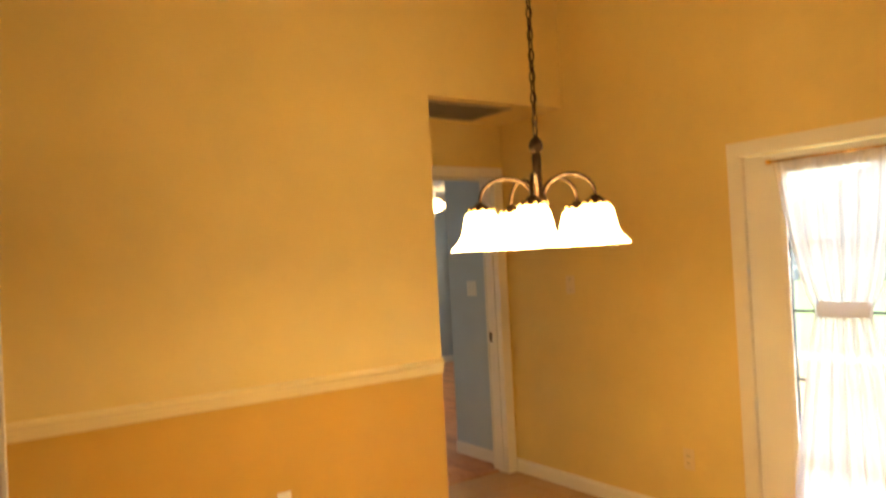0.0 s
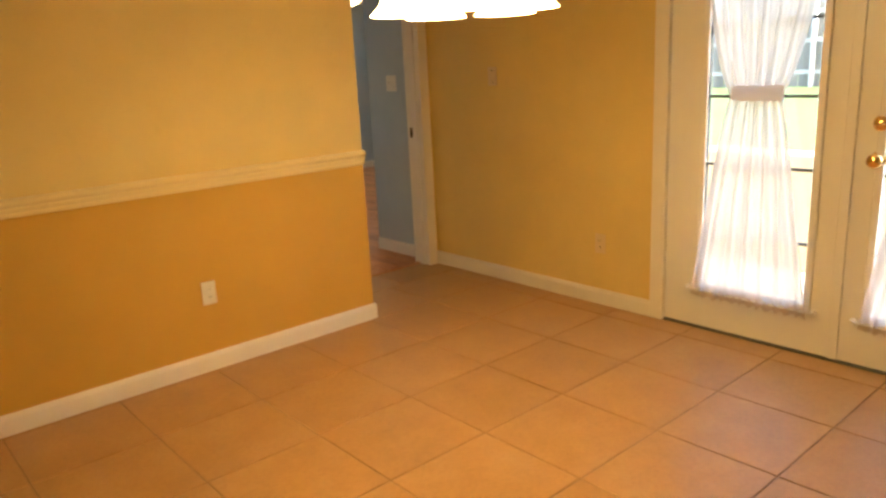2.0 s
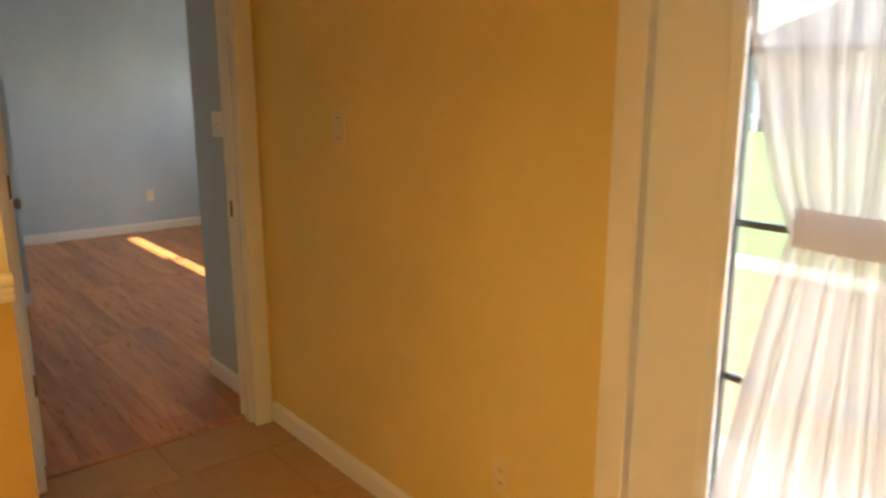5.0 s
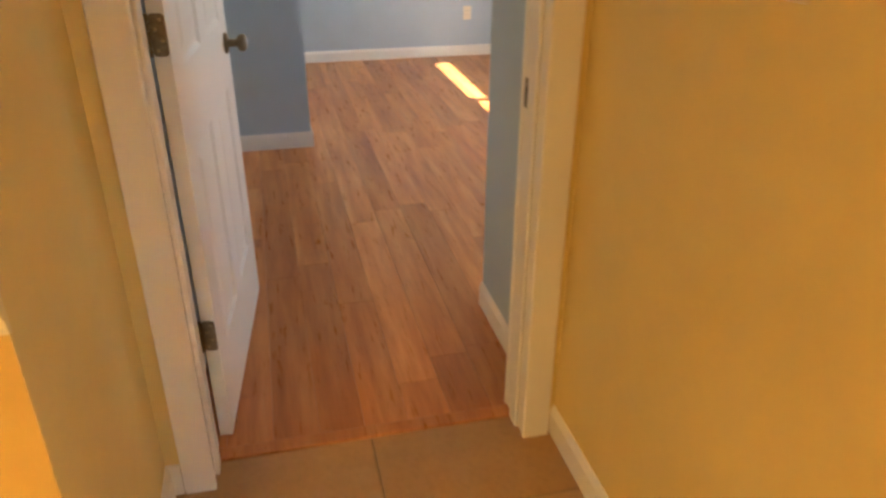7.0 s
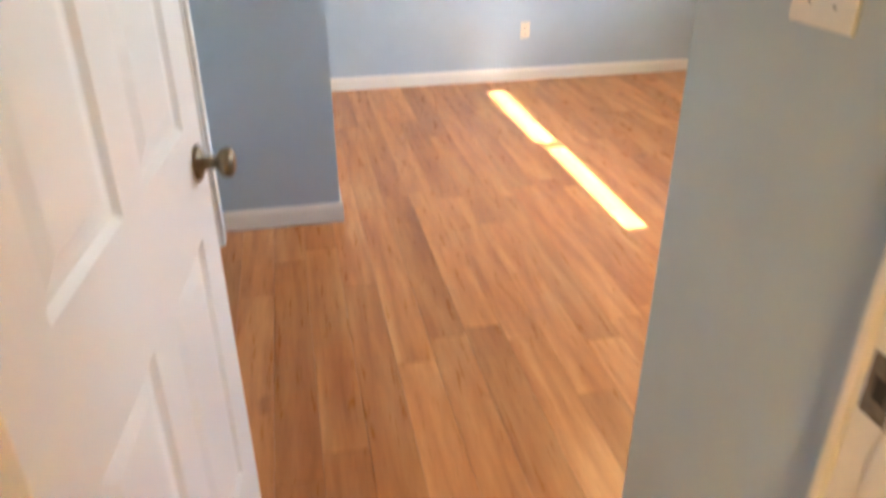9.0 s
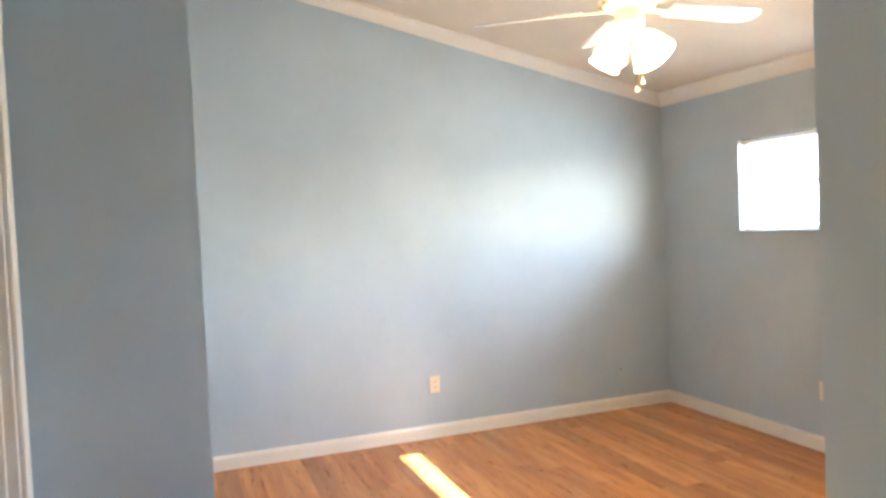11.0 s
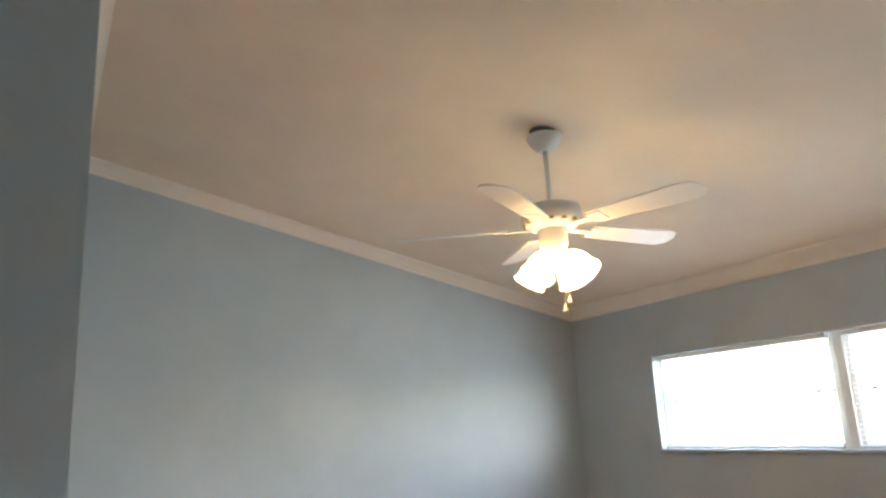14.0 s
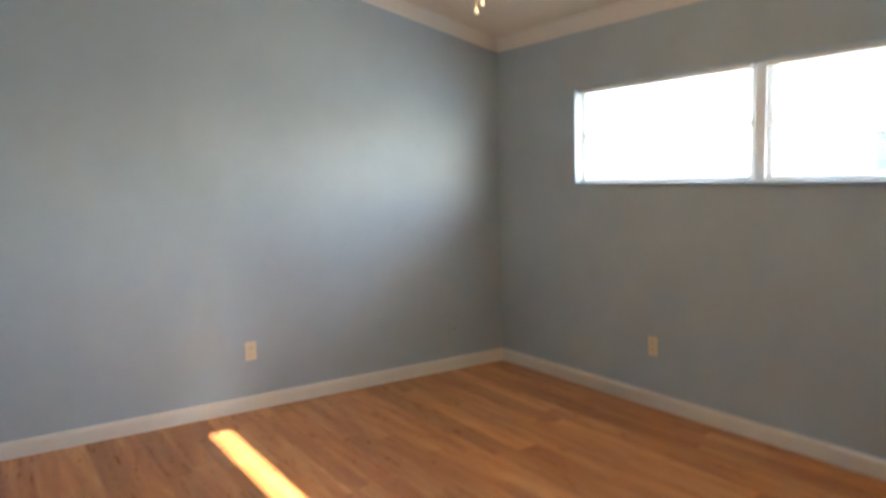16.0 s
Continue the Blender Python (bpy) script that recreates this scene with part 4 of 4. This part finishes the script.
for side in (0, 1):
    b = thing("sun_slit_panel", Matrix.Translation((0, BED_S - 0.03, 0)), "unseen grey panel added to narrow the sun to a slit", "curtain", "drawn panels at the patio window")
    for z0, z1, s0, s1 in SLIT:
        if side == 0:
            part("fabric", boxes((SW_X0 + 0.002, s0, -0.0015, 0.0015, z0 + 0.001, z1 - 0.001)), SLIT_PANEL, b)
        else:
            part("fabric", boxes((s1, SW_X1 - 0.002, -0.0015, 0.0015, z0 + 0.001, z1 - 0.001)), SLIT_PANEL, b)


# ---- outlets, switches, vent ----
def wall_plate(name, m, label, category, kind_of, mat=PLASTIC, wide=0.07):
    """A cover plate on the local x-z plane, looking along -y."""
    p = thing(name, m, label, category)
    part("cover_plate", rounded(boxes((-wide / 2, wide / 2, -0.006, 0.0, -0.057, 0.057)), 0.003, 2), mat, p)
    if kind_of == "outlet":
        for s in (-1, 1):
            f = part("socket_face", rounded(boxes((-0.016, 0.016, -0.0085, -0.004, s * 0.0195 - 0.014, s * 0.0195 + 0.014)), 0.003, 2), mat, p)
            for sx in (-0.006, 0.006):
                part("slot", boxes((sx - 0.0012, sx + 0.0012, -0.0092, -0.0084, s * 0.0195 - 0.004, s * 0.0195 + 0.005)), SLOT, f)
    elif kind_of == "switch":
        n = 2 if wide > 0.1 else 1
        for i in range(n):
            cx = (i - (n - 1) / 2) * 0.046
            part("toggle", rounded(boxes((cx - 0.005, cx + 0.005, -0.018, -0.004, -0.004, 0.012)), 0.002), mat, p)
            for s in (-1, 1):
                part("screw", rounded(boxes((cx - 0.003, cx + 0.003, -0.0075, -0.005, s * 0.030 - 0.0012, s * 0.030 + 0.0012)), 0.0005), SLOT, p)
    elif kind_of == "blank":
        for s in (-1, 1):
            part("screw", rounded(boxes((-0.009, 0.009, -0.0075, -0.005, s * 0.035 - 0.0014, s * 0.035 + 0.0014)), 0.0005), SLOT, p)
    elif kind_of == "coax":
        part("jack", lathe([(0.0, 0.012), (0.0045, 0.012), (0.0045, 0.004), (0.007, 0.004), (0.007, 0.0)], 12), BRASS, p, "", pose(0, -0.005, 0, 90, 0, 0))
    return p


wall_plate("power_outlet", pose(-1.992, 0, 0.39), "white duplex outlet on the golden lower wall", "outlet", "outlet")
wall_plate("power_outlet", pose(0, -0.822, 0.362, 0, 0, -90), "cream duplex outlet low on the cream wall", "outlet", "outlet", PALE_PLATE)
wall_plate("light_switch", pose(0, 0.005, 1.314, 0, 0, -90), "cream painted switch plate in the hall", "switch", "blank", PALE_PLATE, 0.075)
wall_plate("light_switch", pose(0, 1.045, 1.285, 0, 0, -90), "white double switch plate beside the bedroom door", "switch", "switch", PLASTIC, 0.116)
wall_plate("power_outlet", pose(1.052, BED_N, 0.362), "ivory duplex outlet on the pale blue wall", "outlet", "outlet", IVORY)
wall_plate("cable_outlet", pose(2.52, BED_N, 0.30), "pale blue painted cable plate low on the wall", "outlet", "coax", BLUE)
wall_plate("power_outlet", pose(BED_E, 4.0, 0.362, 0, 0, -90), "ivory duplex outlet below the window", "outlet", "outlet", IVORY)

thermostat = thing("thermostat", pose(HALL_W, 0.385, 1.44, 0, 0, 90), "cream wall thermostat with a row of vent holes", "thermostat")
part("base_plate", rounded(boxes((-0.062, 0.062, -0.010, 0.0, -0.085, 0.085)), 0.004, 2), PALE_PLATE, thermostat)
part("cover", rounded(boxes((-0.052, 0.052, -0.034, -0.008, -0.070, 0.075)), 0.006, 2), PALE_PLATE, thermostat)
for i in range(8):
    part("vent_hole", rounded(boxes((-0.004, 0.004, -0.0355, -0.0335, -0.045 + i * 0.014, -0.038 + i * 0.014)), 0.001), SLOT, thermostat)
part("lever", rounded(boxes((-0.02, 0.0, -0.038, -0.030, -0.066, -0.058)), 0.002), ANTIQUE, thermostat)

vent = thing("ceiling_vent", Matrix.Translation((-0.66, 0.30, 2.44)), "tan metal return air grille in the hall ceiling", "vent")
part("frame", rounded(boxes((-0.32, 0.32, -0.21, -0.185, -0.010, 0.0), (-0.32, 0.32, 0.185, 0.21, -0.010, 0.0), (-0.32, -0.295, -0.185, 0.185, -0.010, 0.0),
                            (0.295, 0.32, -0.185, 0.185, -0.010, 0.0)), 0.002), VENT, vent)
part("backing", boxes((-0.295, 0.295, -0.185, 0.185, -0.002, -0.0005)), VENT_DARK, vent)
slat = None
for i in range(16):
    o = new("slat", slat or mesh_of("slat", boxes((-0.295, 0.295, -0.008, 0.008, -0.0007, 0.0007)), VENT))
    slat = o.data
    o.parent = vent
    o.matrix_local = pose(0, -0.174 + i * 0.0232, -0.007, 35, 0, 0)


# ---- outside ----
def lawn_height(x):
    return -0.2 + 0.7 * min(1, max(0, (x - 3) / 11))


bm = bmesh.new()
xs = [-80, 1.7, 3, 6, 10, 14, 18, 22, 28, 120]
lines = [[bm.verts.new((x, y, lawn_height(x))) for x in xs] for y in (-120, 120)]
for i in range(len(xs) - 1):
    bm.faces.new((lines[0][i], lines[0][i + 1], lines[1][i + 1], lines[1][i]))
structure("ground", bm, GRASS, "sunlit green lawn", "ground")
structure("pavement_patio", boxes((0.16, 1.72, -6.5, BED_S - 0.15, -0.22, -0.06)), CONCRETE, "pale concrete patio slab in the sun", "pavement")
structure("wall_patio", rounded(boxes((1.52, 1.72, -6.5, BED_S - 0.16, -0.06, 0.72)), 0.01), STUCCO, "low beige stucco patio wall", "wall")


def board_fence(x, y0, y1):
    """Boards on the far side; posts and rails face the house."""
    f = thing("fence", Matrix.Translation((x, 0, lawn_height(x) - 0.02)), "weathered grey board fence with pale posts and rails", "fence")
    board = mesh_of("board", rounded(boxes((-0.01, 0.01, -0.07, 0.07, 0, 1.85)), 0.003), FENCE)
    post = mesh_of("post", rounded(boxes((-0.12, -0.03, -0.045, 0.045, 0, 1.95), (-0.13, -0.02, -0.055, 0.055, 1.95, 1.98)), 0.006), FENCE_PALE)
    count = int((y1 - y0) / 0.152)
    for i in range(count):
        o = new("board", board)
        o.parent = f
        o.location = (0.012 * (i % 2), y0 + i * 0.152, 0.02 * math.sin(i * 1.7))
    for k in range(int((y1 - y0) / 2.0) + 1):
        o = new("post", post)
        o.parent = f
        o.location = (0, y0 + 0.9 + k * 2.0, 0)
    for z in (0.35, 1.05, 1.68):
        part("rail", rounded(boxes((-0.028, -0.012, y0, y1, z - 0.045, z + 0.045)), 0.003), FENCE_PALE, f, "pale fence rail")
    return f


board_fence(14.3, -3.0, 7.2)


def far_house(x, y, wide, deep, label):
    h = thing("house", Matrix.Translation((x, y, lawn_height(x) - 0.02)), label, "house")
    part("wall", boxes((0, deep, 0, wide, 0, 2.3)), SIDING, h)
    bm = bmesh.new()
    v = [bm.verts.new(p) for p in ((-0.4, -0.4, 2.25), (deep + 0.4, -0.4, 2.25), (deep + 0.4, wide + 0.4, 2.25), (-0.4, wide + 0.4, 2.25), (deep / 2, 4.5, 5.4), (deep / 2, wide - 4.5, 5.4))]
    for q in ((0, 1, 4), (1, 2, 5, 4), (2, 3, 5), (3, 0, 4, 5), (3, 2, 1, 0)):
        bm.faces.new([v[i] for i in q])
    part("roof", bm, ROOFING, h, "grey shingle roof")
    part("gutter", boxes((-0.5, -0.4, -0.4, wide + 0.4, 2.12, 2.26)), VINYL, h, "white gutter")
    for k in range(4):
        w = part("window", boxes((-0.03, 0.02, 2 + k * 4.2, 3.4 + k * 4.2, 0.9, 2.1)), GRILLE, h)
        part("window_frame", boxes((-0.05, -0.03, 1.93 + k * 4.2, 2.0 + k * 4.2, 0.83, 2.17), (-0.05, -0.03, 3.4 + k * 4.2, 3.47 + k * 4.2, 0.83, 2.17),
                                   (-0.05, -0.03, 2 + k * 4.2, 3.4 + k * 4.2, 0.83, 0.9), (-0.05, -0.03, 2 + k * 4.2, 3.4 + k * 4.2, 2.1, 2.17)), VINYL, w)
    return h


far_house(28, -5.0, 20, 11, "grey neighbouring house with a grey shingle roof")


# ---- floor pieces ----
PITCH, GAP = 0.4655, 0.006
TX, TY = -0.615, -1.888
tile_cache = {}


def floor_tile(x0, x1, y0, y1):
    key = (round(x1 - x0, 3), round(y1 - y0, 3))
    if key not in tile_cache:
        w, d = (x1 - x0) / 2, (y1 - y0) / 2
        bm = bmesh.new()
        e = 0.003
        lo = [bm.verts.new(p) for p in ((-w, -d, -0.004), (w, -d, -0.004), (w, d, -0.004), (-w, d, -0.004))]
        mi = [bm.verts.new(p) for p in ((-w, -d, -0.0015), (w, -d, -0.0015), (w, d, -0.0015), (-w, d, -0.0015))]
        hi = [bm.verts.new(p) for p in ((-w + e, -d + e, 0), (w - e, -d + e, 0), (w - e, d - e, 0), (-w + e, d - e, 0))]
        for a, b in ((lo, mi), (mi, hi)):
            for k in range(4):
                bm.faces.new((a[k], a[(k + 1) % 4], b[(k + 1) % 4], b[k]))
        bm.faces.new(hi)
        tile_cache[key] = mesh_of("tile", bm, TILE)
    o = new("tile", tile_cache[key])
    o.parent = floor_dining
    o.location = ((x0 + x1) / 2, (y0 + y1) / 2, 0)


for i in range(-13, 3):
    for j in range(-10, 6):
        x0, x1 = TX + i * PITCH + GAP / 2, TX + (i + 1) * PITCH - GAP / 2
        y0, y1 = TY + j * PITCH + GAP / 2, TY + (j + 1) * PITCH - GAP / 2
        if y0 > 0.35:
            continue
        x0, x1, y0, y1 = max(x0, -6.5), min(x1, 0.0), max(y0, -6.5), y1
        if y1 > 0.3:
            y1 = 0.395 - GAP / 2
        if x1 - x0 < 0.03 or y1 - y0 < 0.03 or (y0 > 0.02 and x1 < HALL_W - 0.05):
            continue
        floor_tile(x0, x1, y0, y1)
for x0, x1 in ((-1.04, -0.506 - GAP / 2), (-0.506 + GAP / 2, 0.0)):
    floor_tile(x0, x1, 0.395 + GAP / 2, 0.712)

PLANK, LONG = 0.1275, 1.21
plank_cache = {}


def plank(x0, x1, y0, y1):
    key = (round(x1 - x0, 3), round(y1 - y0, 3))
    if key not in plank_cache:
        w, d, e = (x1 - x0) / 2 - 0.0002, (y1 - y0) / 2 - 0.0002, 0.0006
        bm = bmesh.new()
        lo = [bm.verts.new(p) for p in ((-w, -d, -0.004), (w, -d, -0.004), (w, d, -0.004), (-w, d, -0.004))]
        mi = [bm.verts.new(p) for p in ((-w, -d, -0.001), (w, -d, -0.001), (w, d, -0.001), (-w, d, -0.001))]
        hi = [bm.verts.new(p) for p in ((-w + e, -d + e, 0), (w - e, -d + e, 0), (w - e, d - e, 0), (-w + e, d - e, 0))]
        for a, b in ((lo, mi), (mi, hi)):
            for k in range(4):
                bm.faces.new((a[k], a[(k + 1) % 4], b[(k + 1) % 4], b[k]))
        bm.faces.new(hi)
        plank_cache[key] = mesh_of("plank", bm, LAMINATE)
    o = new("plank", plank_cache[key])
    o.parent = floor_bedroom
    o.location = ((x0 + x1) / 2, (y0 + y1) / 2, 0)


dice = random.Random(4)
x = -1.155
while x < BED_E:
    x1 = x + PLANK
    mid = (x + x1) / 2
    if x1 < STUB_X:
        lo, hi = 0.735, STUB_Y + 0.03
    elif mid < 0.03:
        lo, hi = 0.735, BED_N
    else:
        lo, hi = BED_S - 0.03, BED_N
    y = lo - dice.uniform(0.1, 1.1)
    while y < hi:
        a, b = max(y, lo), min(y + LONG, hi)
        if b - a > 0.02:
            plank(x, min(x1, BED_E + 0.05), a, b)
        y += LONG
    x = x1
